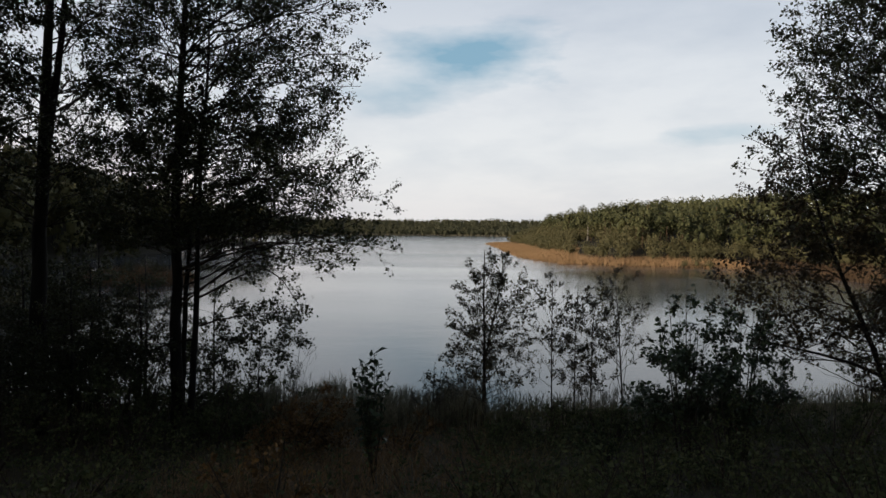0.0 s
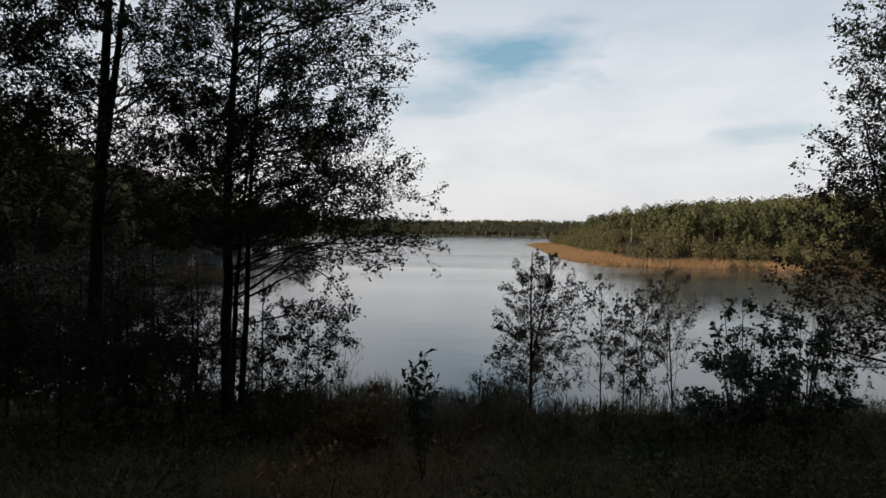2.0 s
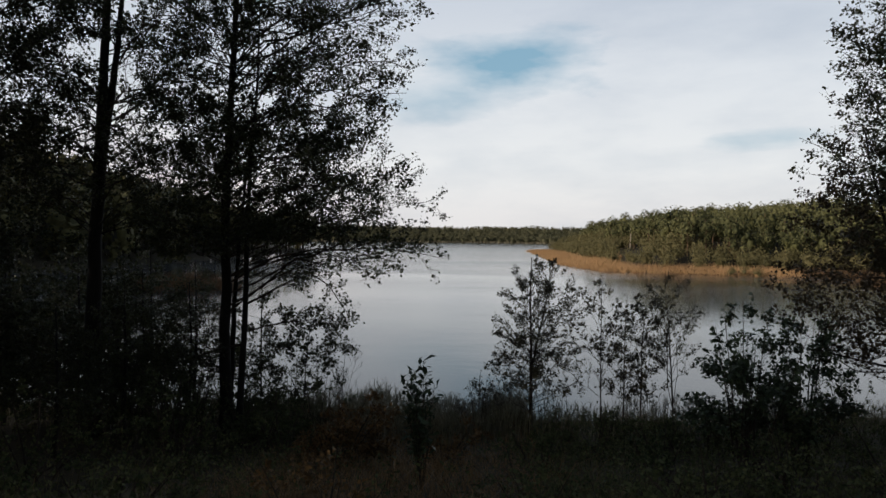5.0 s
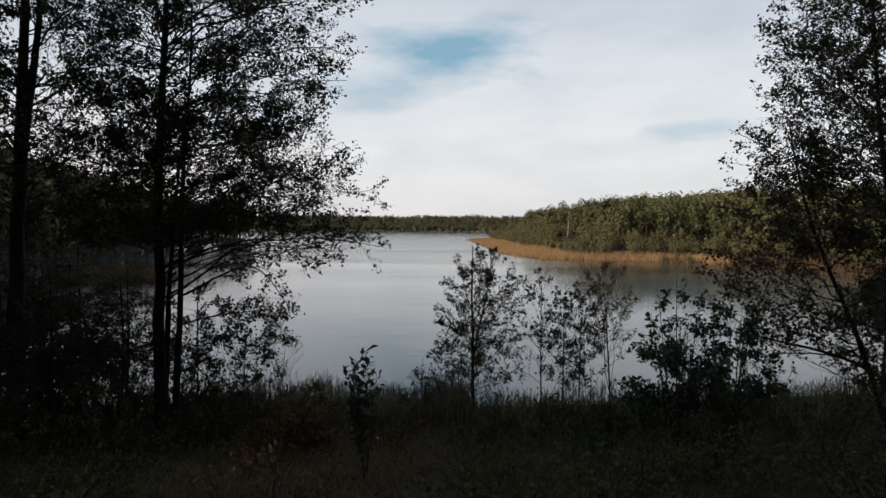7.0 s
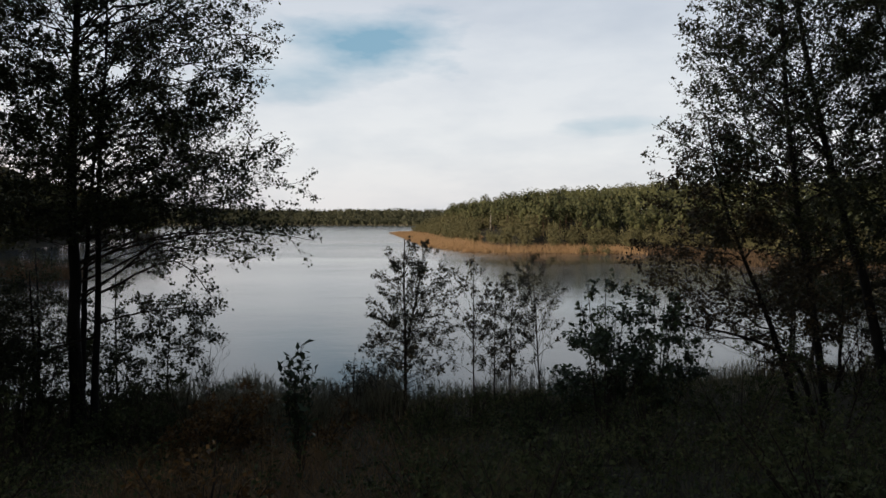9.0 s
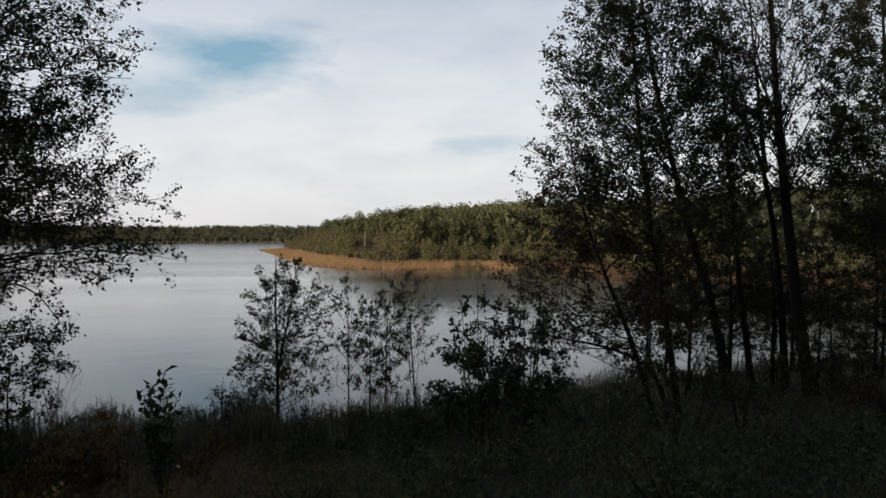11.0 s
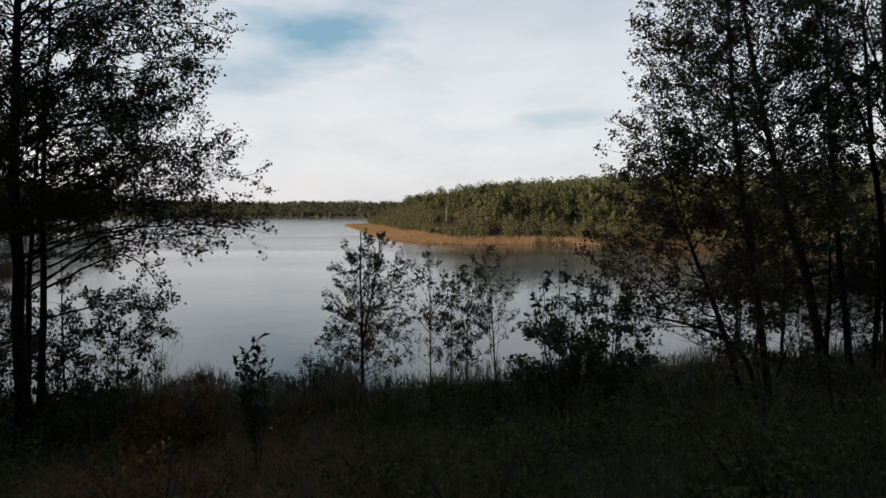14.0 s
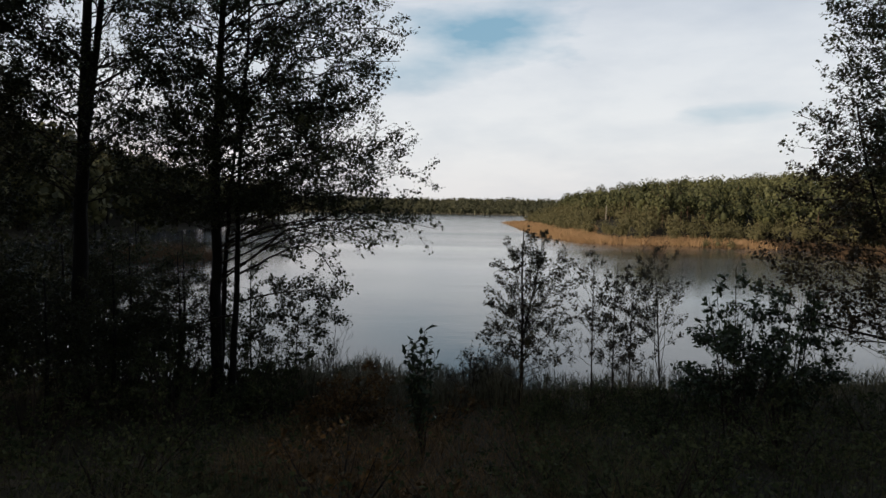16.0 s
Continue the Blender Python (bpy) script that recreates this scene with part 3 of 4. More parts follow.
def young(x, y, top, w, seed, low=0.7, mat=M_ALDER_LEAF, leaf=0.048, dense=17):
    tree("young_alder", "young alder with level sprays of leaves in deep shade", stems=[([(x, y, foot(x, y)), (x + 0.1, y, top * 0.5), (x, y + 0.1, top)], 0.035 + 0.006 * top, 1.0)],
         seed=seed, limbs=int(8.5 * top), low=low, right=((0.5, w * 0.8), (top * 0.5, w), (top, w * 0.2)), left=((0.5, w * 0.8), (top * 0.5, w), (top, w * 0.2)), **{**UNDER, "leaf_mat": mat, "leaf": leaf, "per_twig": dense})


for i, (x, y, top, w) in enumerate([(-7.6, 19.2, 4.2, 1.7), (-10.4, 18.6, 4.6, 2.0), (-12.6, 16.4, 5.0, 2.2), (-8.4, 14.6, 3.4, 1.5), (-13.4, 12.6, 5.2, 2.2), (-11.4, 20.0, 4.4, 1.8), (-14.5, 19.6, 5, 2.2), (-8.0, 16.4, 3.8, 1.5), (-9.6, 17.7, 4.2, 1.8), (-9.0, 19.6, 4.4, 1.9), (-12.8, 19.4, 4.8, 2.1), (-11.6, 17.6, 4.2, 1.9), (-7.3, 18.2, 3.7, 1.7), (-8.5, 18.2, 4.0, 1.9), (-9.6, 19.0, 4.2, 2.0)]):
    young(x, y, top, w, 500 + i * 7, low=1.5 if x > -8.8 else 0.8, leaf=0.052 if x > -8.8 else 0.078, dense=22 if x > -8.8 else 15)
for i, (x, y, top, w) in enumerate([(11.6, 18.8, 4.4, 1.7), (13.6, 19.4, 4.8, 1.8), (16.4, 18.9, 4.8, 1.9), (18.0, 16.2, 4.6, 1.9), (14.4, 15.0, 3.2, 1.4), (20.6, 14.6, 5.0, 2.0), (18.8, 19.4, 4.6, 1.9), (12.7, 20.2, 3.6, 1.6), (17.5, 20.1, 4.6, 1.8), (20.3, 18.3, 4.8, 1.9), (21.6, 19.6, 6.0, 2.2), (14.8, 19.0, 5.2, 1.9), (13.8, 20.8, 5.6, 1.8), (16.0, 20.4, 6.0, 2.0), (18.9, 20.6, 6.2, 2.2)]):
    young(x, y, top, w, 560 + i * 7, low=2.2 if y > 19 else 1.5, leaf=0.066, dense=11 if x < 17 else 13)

# right-hand group, leaning out over the water
tree("alder_tree", "leaning alder with thin withering crown", stems=[
    ([(9.3, 15, foot(9.3, 15)), (8.46, 15, 2.87), (7.87, 15, 4.03), (7.4, 15, 5.2), (7.15, 15, 6.1), (7.0, 15, 6.9)], 0.075, 1.0)],
    seed=31, limbs=46, low=2.7, right=((2, 1.2), (4, 2.4), (6.9, 0.6)), left=((2.3, 1.6), (3.0, 2.5), (3.7, 2.7), (4.6, 1.8), (6.3, 1.2), (6.9, 0.4)), rise=16, per_twig=5, **{**ALDER, "leaf_mat": M_BROWN_LEAF})
tree("alder_tree", "alder with a dense crown over the water", stems=[
    ([(10.25, 15.5, foot(10.25, 15.5)), (9.72, 15.5, 3.7), (9.36, 15.5, 5.31), (9.12, 15.5, 7.0), (8.9, 15.5, 9.3), (8.75, 15.5, 11.8)], 0.095, 1.0)],
    seed=34, limbs=104, low=4.4, right=((4, 1.8), (6, 2.5), (9, 2.2), (11.8, 0.4)), left=((4.2, 2.1), (4.9, 3.0), (5.5, 3.25), (6.2, 3.5), (6.5, 3.4), (6.8, 2.95), (7.2, 2.4), (7.9, 2.4), (8.4, 2.2), (8.8, 2.6), (9.3, 1.9), (10.1, 1.4), (11.8, 0.4)), rise=22, bottom=0.0, per_twig=6, **ALDER)
tree("alder_tree", "alder leaning towards the lake, bare below", stems=[
    ([(13.1, 17, foot(13.1, 17)), (12.46, 17, 3.19), (11.79, 17, 4.59), (11.13, 17, 6.86), (10.59, 17, 8.77), (9.9, 17, 12.2)], 0.14, 1.0)],
    seed=37, limbs=60, bottom=-0.1, low=5.6, right=((4, 1.5), (7, 2.4), (10, 2.4), (12.2, 0.5)), left=((4, 1.5), (7, 2.6), (9, 2.8), (12.2, 0.5)), rise=30, per_twig=5, **ALDER)
tree("alder_tree", "straight thin alder among the group", stems=[
    ([(14.8, 18, foot(14.8, 18)), (14.21, 18, 3.71), (13.91, 18, 6.23), (13.69, 18, 8.38), (13.5, 18, 11.5)], 0.11, 1.0)],
    seed=41, limbs=27, bottom=-0.1, low=5.0, right=((4, 1.4), (7, 2.0), (11.5, 0.4)), left=((4, 1.6), (7, 2.2), (11.5, 0.4)), rise=35, per_twig=5, **ALDER)
tree("alder_tree", "forked alder with a bent trunk", stems=[
    ([(15.5, 17.5, foot(15.5, 17.5)), (15.29, 17.5, 3.37), (14.94, 17.5, 5.39), (14.61, 17.5, 7.2), (13.66, 17.5, 8.46), (13.05, 17.5, 9.53), (12.4, 17.5, 11.4)], 0.12, 0.6),
    ([(14.7, 17.5, 6.7), (14.5, 17.6, 9.0), (14.3, 17.8, 12.0)], 0.07, 0.4)],
    seed=44, limbs=34, bottom=-0.1, low=6.0, right=((4, 1.2), (7, 2.2), (12, 0.5)), left=((4, 1.5), (7, 2.4), (12, 0.5)), rise=35, per_twig=5, **ALDER)
tree("alder_tree", "tall thick-trunked alder on the bank", stems=[
    ([(15.25, 16.3, foot(15.2, 16.3)), (14.82, 16.3, 1.9), (14.3, 16.3, 5.35), (14.05, 16.3, 7.35), (13.73, 16.3, 9.62), (13.5, 16.3, 13.5)], 0.19, 1.0)],
    seed=47, limbs=46, bottom=-0.1, low=6.4, right=((5, 1.2), (7, 2.0), (10, 2.6), (13.5, 0.5)), left=((5, 1.4), (7, 2.2), (10, 2.6), (13.5, 0.5)), rise=40, per_twig=5, **ALDER)
tree("alder_tree", "thick dark alder with low limbs", stems=[
    ([(17.5, 14.5, foot(17.5, 14.5)), (16.95, 14.5, 4.72), (16.6, 14.5, 7.98), (16.3, 14.5, 10.9), (16.1, 14.5, 14)], 0.21, 1.0)],
    seed=51, limbs=104, low=4.6, right=((3, 2), (7, 3.4), (10, 3.2), (14, 0.5)), left=((3.6, 1.4), (5, 2.3), (7, 2.6), (10, 2.6), (14, 0.5)), rise=10, per_twig=13, **{**ALDER, "bare_inside": 0.3})
tree("alder_tree", "dark alder beside the thick trunk", stems=[
    ([(20.2, 17, foot(20.2, 17)), (19.36, 17, 5.04), (19.09, 17, 6.79), (18.68, 17, 9.38), (18.4, 17, 13)], 0.13, 1.0)],
    seed=54, limbs=64, low=4.4, right=((3, 2), (7, 3.0), (13, 0.5)), left=((3.6, 1.6), (6, 2.2), (10, 2.0), (13, 0.5)), rise=18, per_twig=14, **ALDER)
tree("alder_tree", "dark alder at the wood's edge", stems=[
    ([(22.5, 14, foot(22.5, 14)), (22.2, 14, 5), (22, 14, 13)], 0.2, 1.0)],
    seed=57, limbs=56, low=2.0, right=((2, 2), (7, 3.2), (13, 0.5)), left=((2, 1.6), (6, 2.8), (13, 0.5)), rise=18, per_twig=7, **ALDER)
# the long bare limb that hangs out low over the bay
tree("leaning_alder", "low leaning alder stem hanging over the water", category="tree", stems=[
    ([(9.1, 14.3, foot(9.1, 14.3)), (8.75, 14.3, 1.9), (8.28, 14.3, 2.29), (7.43, 14.3, 2.62), (6.88, 14.3, 2.72), (5.9, 14.3, 2.95)], 0.062, 1.0)],
    seed=61, limbs=9, low=1.9, right=((1, 0.6), (3, 0.6)), left=((1, 0.8), (3, 0.8)), rise=30, per_twig=4, side=6, twig=5, bark=M_BARK, leaf=0.065, leaf_mat=M_BROWN_LEAF, twig_mat=M_TWIG)

# ---------- saplings at the water's edge ----------
SAP = dict(bark=M_TWIG, category="sapling", leaf_mat=M_SAPLING_LEAF, group="saplings at the water's edge", even=0.9, wide=0.42)
tree("alder_sapling", "young forked tree with thin autumn leaves", stems=[
    ([(1.10, 18, foot(1.1, 18)), (1.10, 18, 1.75), (1.07, 18, 3.12), (1.05, 18, 3.8), (1.08, 18, 4.42)], 0.055, 0.5),
    ([(1.10, 18, 1.7), (1.22, 18, 2.4), (1.38, 18, 3.1), (1.50, 18, 3.8), (1.53, 18, 4.35)], 0.034, 0.5)],
    seed=71, limbs=64, low=1.0, right=((0.8, 1.1), (1.6, 1.35), (2.6, 1.25), (3.6, 0.85), (4.4, 0.35)), left=((0.8, 0.95), (1.9, 1.2), (2.6, 0.95), (3.6, 0.75), (4.4, 0.35)),
    rise=34, side=8, twig=5, per_twig=3, leaf=0.052, up=0.2, spread=0.025, bare_below=1.2, bottom=0.1, **SAP)
tree("alder_sapling", "thin straight sapling with few leaves", stems=[
    ([(2.54, 16.8, foot(2.54, 16.8)), (2.51, 16.8, 2.49), (2.51, 16.8, 4.04)], 0.024, 1.0)],
    seed=74, limbs=24, low=1.7, right=((1, 0.50), (2.5, 0.70), (3.3, 0.55), (4.0, 0.3)), left=((1, 0.50), (2.5, 0.70), (3.3, 0.55), (4.0, 0.3)), rise=36, side=5, twig=3, per_twig=2, leaf=0.058, up=0.2, spread=0.02, bare_below=2.2, bottom=0.05, **{**SAP, "even": 0.6})
tree("alder_sapling", "leafy thin sapling in a row by the water", stems=[
    ([(3.27, 18, foot(3.27, 18)), (3.27, 18, 2.5), (3.32, 18, 3.58)], 0.024, 1.0)],
    seed=77, limbs=26, low=1.2, right=((1, 0.55), (2.5, 0.62), (3.6, 0.25)), left=((1, 0.6), (2.5, 0.68), (3.6, 0.25)), rise=35, side=6, twig=4, per_twig=3, leaf=0.054, up=0.2, spread=0.03, bottom=0.1, **{**SAP, "even": 0.6})
tree("alder_sapling", "leafy thin sapling in a row by the water", stems=[
    ([(3.66, 18, foot(3.66, 18)), (3.67, 18, 2.5), (3.78, 18, 3.46)], 0.024, 1.0)],
    seed=78, limbs=26, low=1.2, right=((1, 0.6), (2.5, 0.68), (3.5, 0.25)), left=((1, 0.52), (2.5, 0.6), (3.5, 0.25)), rise=35, side=6, twig=4, per_twig=3, leaf=0.054, up=0.2, spread=0.03, bottom=0.1, **{**SAP, "even": 0.6})
tree("alder_sapling", "tall thin sapling with a feathery top", stems=[
    ([(4.72, 19, foot(4.72, 19)), (4.57, 19, 2.55), (4.42, 19, 4.05)], 0.028, 1.0)],
    seed=81, limbs=24, low=1.8, right=((1, 0.6), (2.8, 0.85), (3.6, 0.7), (4.1, 0.4)), left=((1, 0.6), (2.8, 0.8), (3.6, 0.55), (4.1, 0.35)), rise=42, side=6, twig=4, per_twig=3, leaf=0.050, up=0.25, spread=0.03, bottom=0.0, **{**SAP, "even": 0.6})
tree("bare_shrub", "leafless fan-shaped shrub of thin twigs", category="shrub", stems=[
    ([(-3.6, 18.9, foot(-3.6, 18.9)), (-3.58, 18.9, 1.2), (-3.5, 18.9, 2.2)], 0.018, 0.6), ([(-3.6, 18.9, 0.3), (-3.8, 18.9, 1.2), (-3.95, 18.9, 2.1)], 0.014, 0.4)],
    seed=84, limbs=18, low=0.9, right=((0.8, 0.4), (2.2, 0.45)), left=((0.8, 0.3), (2.2, 0.4)), rise=55, side=5, twig=3, per_twig=0, up=0.35, bark=M_PALE_BARK, leaf_mat=M_SAPLING_LEAF)

# ---------- bushes ----------
def bush(name, label, x, y, top, wide_, seed, leaf_mat, leaf=0.12, stems=6, per_twig=4, limbs=30, category="bush", group="", rise=35, droop=0.5, wide=0.36, side=6, twig=4, parts=True, clear=0.18):
    rng = np.random.default_rng(seed + 900)
    z = foot(x, y)
    ss = []
    for i in range(stems):
        a = rng.random() * 6.28
        r = wide_ * 0.55 * rng.random() ** 0.5
        h = z + (top - z) * (0.72 + 0.28 * rng.random() if i else 1.0)
        q = (x + r * math.cos(a), y + r * math.sin(a) * 0.8)
        ss.append(([(x + 0.15 * math.cos(a), y + 0.15 * math.sin(a), z), ((x + q[0]) / 2, (y + q[1]) / 2, z + (h - z) * 0.45), (*q, h)], 0.013 + 0.004 * wide_, 1 / stems))
    w = wide_ * 0.5
    h = top - z
    prof = ((z, w * 0.5), (z + h * 0.35, w * 0.95), (z + h * 0.7, w * 0.75), (top, w * 0.2))
    return tree(name, label, category, ss, seed, M_TWIG, leaf_mat, leaf=leaf, limbs=limbs, low=z + clear * h, right=prof, left=prof, rise=rise, side=side, twig=twig, per_twig=per_twig,
                droop=droop, up=0.15, group=group, spread=0.03, limb_parts=parts, wide=wide)


bush("broadleaf_bush", "dark green bush with large drooping leaves", 4.62, 14.2, 3.95, 2.15, 101, M_BUSH_LEAF, leaf=0.095, stems=8, limbs=50, per_twig=4, wide=0.30, clear=0.3)
bush("broadleaf_bush", "dense dark bush beside the leaning alders", 5.85, 14.8, 3.8, 1.8, 104, M_BUSH_LEAF, leaf=0.075, stems=7, limbs=38, per_twig=4, clear=0.3)


def shoot(name, label, x, y, top, spread_, seed, leaf_mat, leaf, stems):
    """A young plant of a few upright stems, each set with long leaves from a third of its height."""
    rng = np.random.default_rng(seed)
    z = foot(x, y)
    root = tagged(new(name), label, "shrub")
    root.location = (x, y, z)
    for i in range(stems):
        a, h = rng.random() * 6.283, (top - z) * (1.0 if i == 0 else rng.uniform(0.6, 0.92))
        r = 0 if i == 0 else spread_ * rng.uniform(0.5, 1.0)
        P = stem_line([(0, 0, 0), (r * 0.5 * math.cos(a), r * 0.5 * math.sin(a), h * 0.5), (r * math.cos(a), r * math.sin(a), h)], 10, 0.012, rng)[None]
        n_ = int(h * 0.75 / 0.032)
        cp, dp = along(P, np.linspace(0.35, 1.0, n_)[None])
        az = np.arange(n_) * 2.4 + a
        out = np.stack([np.cos(az), np.sin(az), np.full(n_, 0.35)], 1)
        Q = cp[0][:, None] + (unit(out + dp[0] * 0.6) * 0.07)[:, None] * np.linspace(0, 1, 2)[None, :, None]
        part("stem", *joined([tubes(P, np.linspace(0.011, 0.004, 10)[None], 6), tubes(Q, np.full((n_, 2), 0.003), 3)]), M_TWIG, root)
        v, q = leaves(rng, Q[:, 1], unit(out + dp[0] * 0.5) * 1.8, leaf, 0.004, 0.24, droop=0.15)
        part("foliage", v, q, leaf_mat, root)
    return root


shoot("young_shrub", "small leafy shoot standing above the grass", -0.98, 12.3, 2.98, 0.40, 107, M_BUSH_LEAF, 0.13, 9)
bush("rusty_bush", "low rust-brown autumn bush on the bank", -2.9, 14.8, 1.8, 1.8, 110, M_RUST, leaf=0.06, stems=8, limbs=40, per_twig=7)
bush("thin_shrub", "dark feathery shrub at the water's edge", -0.15, 18.6, 1.6, 1.3, 113, M_SAPLING_LEAF, leaf=0.05, stems=6, limbs=18, per_twig=3, rise=50, side=4)
bush("thin_shrub", "dark feathery shrub at the water's edge", 0.6, 18.8, 1.45, 1.3, 114, M_SAPLING_LEAF, leaf=0.05, stems=6, limbs=18, per_twig=3, rise=50, side=4)
for i, (x, y, top, w) in enumerate([(1.75, 17.3, 1.15, 0.9), (2.3, 16.2, 1.35, 1.0), (3.0, 17.8, 1.0, 0.9), (3.55, 16.0, 1.3, 1.1), (4.1, 17.6, 1.1, 0.9), (4.9, 17.0, 1.35, 1.1), (5.7, 17.9, 1.3, 1.0), (6.6, 16.6, 1.7, 1.2)]):
    bush("thin_shrub", "thin twiggy shrub between the saplings", x, y, top, w, 121 + i, M_HERB, leaf=0.055, stems=6, limbs=16, per_twig=4, rise=50, side=4, twig=3, group="twiggy shrubs between the saplings")
SHRUB = "leafy shrubs on the bank"
for i, (x, y, top, w, lf, mat) in enumerate([
        (2.9, 13.2, 1.85, 1.8, 0.055, M_HERB), (4.6, 12.2, 2.2, 2.2, 0.055, M_HERB), (6.4, 12.6, 2.6, 2.0, 0.055, M_HERB), (8.0, 12.4, 2.75, 2.2, 0.055, M_HERB),
        (9.8, 13.0, 2.6, 2.2, 0.055, M_HERB), (11.8, 14.2, 2.3, 2.4, 0.055, M_BROWN_LEAF), (14.2, 14.0, 2.0, 2.4, 0.055, M_BROWN_LEAF),
        (17.2, 12.6, 2.4, 2.6, 0.055, M_BROWN_LEAF), (13.4, 18.2, 2.7, 2.2, 0.06, M_BROWN_LEAF), (16.6, 18.8, 2.6, 2.2, 0.06, M_BROWN_LEAF), (18.4, 17.4, 2.9, 2.4, 0.06, M_BROWN_LEAF), (12.8, 18.8, 2.1, 1.8, 0.055, M_BROWN_LEAF), (11.0, 18.9, 2.0, 1.8, 0.055, M_HERB), (19.0, 19.0, 1.9, 2.4, 0.055, M_HERB), (15.5, 19.6, 2.1, 2.0, 0.055, M_HERB),
        (-6.2, 15.4, 2.3, 2.0, 0.055, M_HERB), (-5.0, 16.3, 2.1, 1.9, 0.055, M_HERB), (-4.1, 15.2, 1.9, 1.8, 0.055, M_HERB), (-5.9, 18.2, 2.1, 1.8, 0.055, M_HERB), (-7.6, 15.6, 2.2, 2.4, 0.055, M_HERB), (-9.8, 13.8, 2.7, 2.6, 0.055, M_HERB), (-12.2, 11.6, 3.4, 2.8, 0.055, M_HERB), (-11.5, 18.4, 2.2, 2.6, 0.055, M_HERB), (-8.0, 18.6, 2.2, 2.0, 0.055, M_HERB),
        (-8.9, 16.3, 3.4, 2.2, 0.055, M_HERB), (-10.9, 16.2, 3.2, 2.4, 0.055, M_HERB), (-7.0, 17.9, 2.3, 1.7, 0.055, M_HERB), (-5.6, 13.6, 2.0, 2.2, 0.055, M_HERB), (-4.6, 15.4, 1.5, 1.8, 0.055, M_HERB), (-7.0, 12.0, 2.5, 2.2, 0.055, M_HERB), (-4.0, 17.8, 1.9, 1.6, 0.06, M_HERB), (-5.7, 18.9, 1.7, 1.8, 0.065, M_HERB), (-4.8, 18.5, 1.9, 1.7, 0.065, M_HERB), (-6.7, 16.3, 2.1, 1.8, 0.065, M_HERB), (-8.2, 17.6, 2.6, 2.0, 0.065, M_HERB), (-9.3, 19.3, 2.2, 2.2, 0.075, M_HERB), (-7.9, 19.4, 1.9, 2.0, 0.075, M_HERB), (-6.6, 19.3, 1.8, 1.8, 0.075, M_HERB), (-5.3, 19.5, 0.9, 1.6, 0.07, M_HERB), (-14.5, 18.2, 3.2, 2.8, 0.055, M_HERB),
        (1.6, 17.0, 0.85, 1.3, 0.05, M_HERB), (3.0, 16.4, 0.95, 1.4, 0.05, M_HERB), (4.2, 16.4, 1.0, 1.4, 0.05, M_HERB), (5.6, 16.6, 1.25, 1.6, 0.05, M_HERB), (7.2, 17.0, 1.4, 1.6, 0.05, M_HERB), (8.6, 18.6, 1.7, 1.6, 0.05, M_HERB),
        (1.0, 14.6, 1.35, 1.6, 0.055, M_HERB), (-0.8, 15.2, 1.2, 1.5, 0.05, M_RUST), (0.6, 10.6, 2.05, 1.8, 0.055, M_HERB), (2.6, 9.8, 2.4, 2.0, 0.055, M_HERB), (5.0, 9.2, 2.65, 2.2, 0.055, M_HERB),
        (7.6, 9.8, 2.55, 2.2, 0.055, M_HERB), (10.4, 10.2, 2.6, 2.4, 0.055, M_BROWN_LEAF), (13.2, 10.4, 2.7, 2.4, 0.055, M_BROWN_LEAF), (1.2, 7.6, 2.9, 1.8, 0.06, M_HERB), (3.8, 7.0, 3.15, 1.8, 0.06, M_HERB), (6.6, 7.2, 3.1, 2.0, 0.06, M_HERB),
        (9.4, 7.4, 3.15, 2.2, 0.06, M_BROWN_LEAF), (-1.6, 8.2, 2.7, 1.8, 0.055, M_RUST), (-4.2, 9.0, 2.6, 2.0, 0.055, M_HERB), (-6.6, 9.2, 2.9, 2.2, 0.055, M_HERB)]):
    # brownish shrubs by the right trunks: leaves darker too, in place of shade
    bush("shrub", "low brownish leafy shrub by the trunks, leaves also darkened for shade" if mat is M_BROWN_LEAF else "low rust-red autumn shrub in the grass" if mat is M_RUST else "low dark green leafy shrub on the bank", x, y, top, w, 200 + i * 3, mat, leaf=lf, stems=6, limbs=22, side=3, twig=2, per_twig=18, group=SHRUB, droop=0.2, parts=False)


# ---------- undergrowth ----------
def blades(rng, x, y, z, h, w, lean=0.35, K=4):
    """Bent, tapering blades that stand at x, y, z."""
    n = len(x)
    a = rng.random(n) * 6.283
    bend = lean * (0.3 + rng.random(n))
    s = np.linspace(0, 1, K)[None]
    cx = x[:, None] + np.cos(a)[:, None] * bend[:, None] * h[:, None] * s ** 2
    cy = y[:, None] + np.sin(a)[:, None] * bend[:, None] * h[:, None] * s ** 2
    cz = z[:, None] + h[:, None] * s * (1 - 0.25 * bend[:, None] * s)
    b = rng.random(n) * 6.283
    hw = (w[:, None] / 2) * (1 - s ** 1.5 * 0.92)
    ox, oy = np.cos(b)[:, None] * hw, np.sin(b)[:, None] * hw
    v = np.stack([np.stack([cx - ox, cy - oy, cz], -1), np.stack([cx + ox, cy + oy, cz], -1)], 2)
    i = np.arange(n * K * 2).reshape(n, K, 2)
    q = np.stack([i[:, :-1, 0], i[:, :-1, 1], i[:, 1:, 1], i[:, 1:, 0]], -1).reshape(-1, 4)
    return v.reshape(-1, 3), q


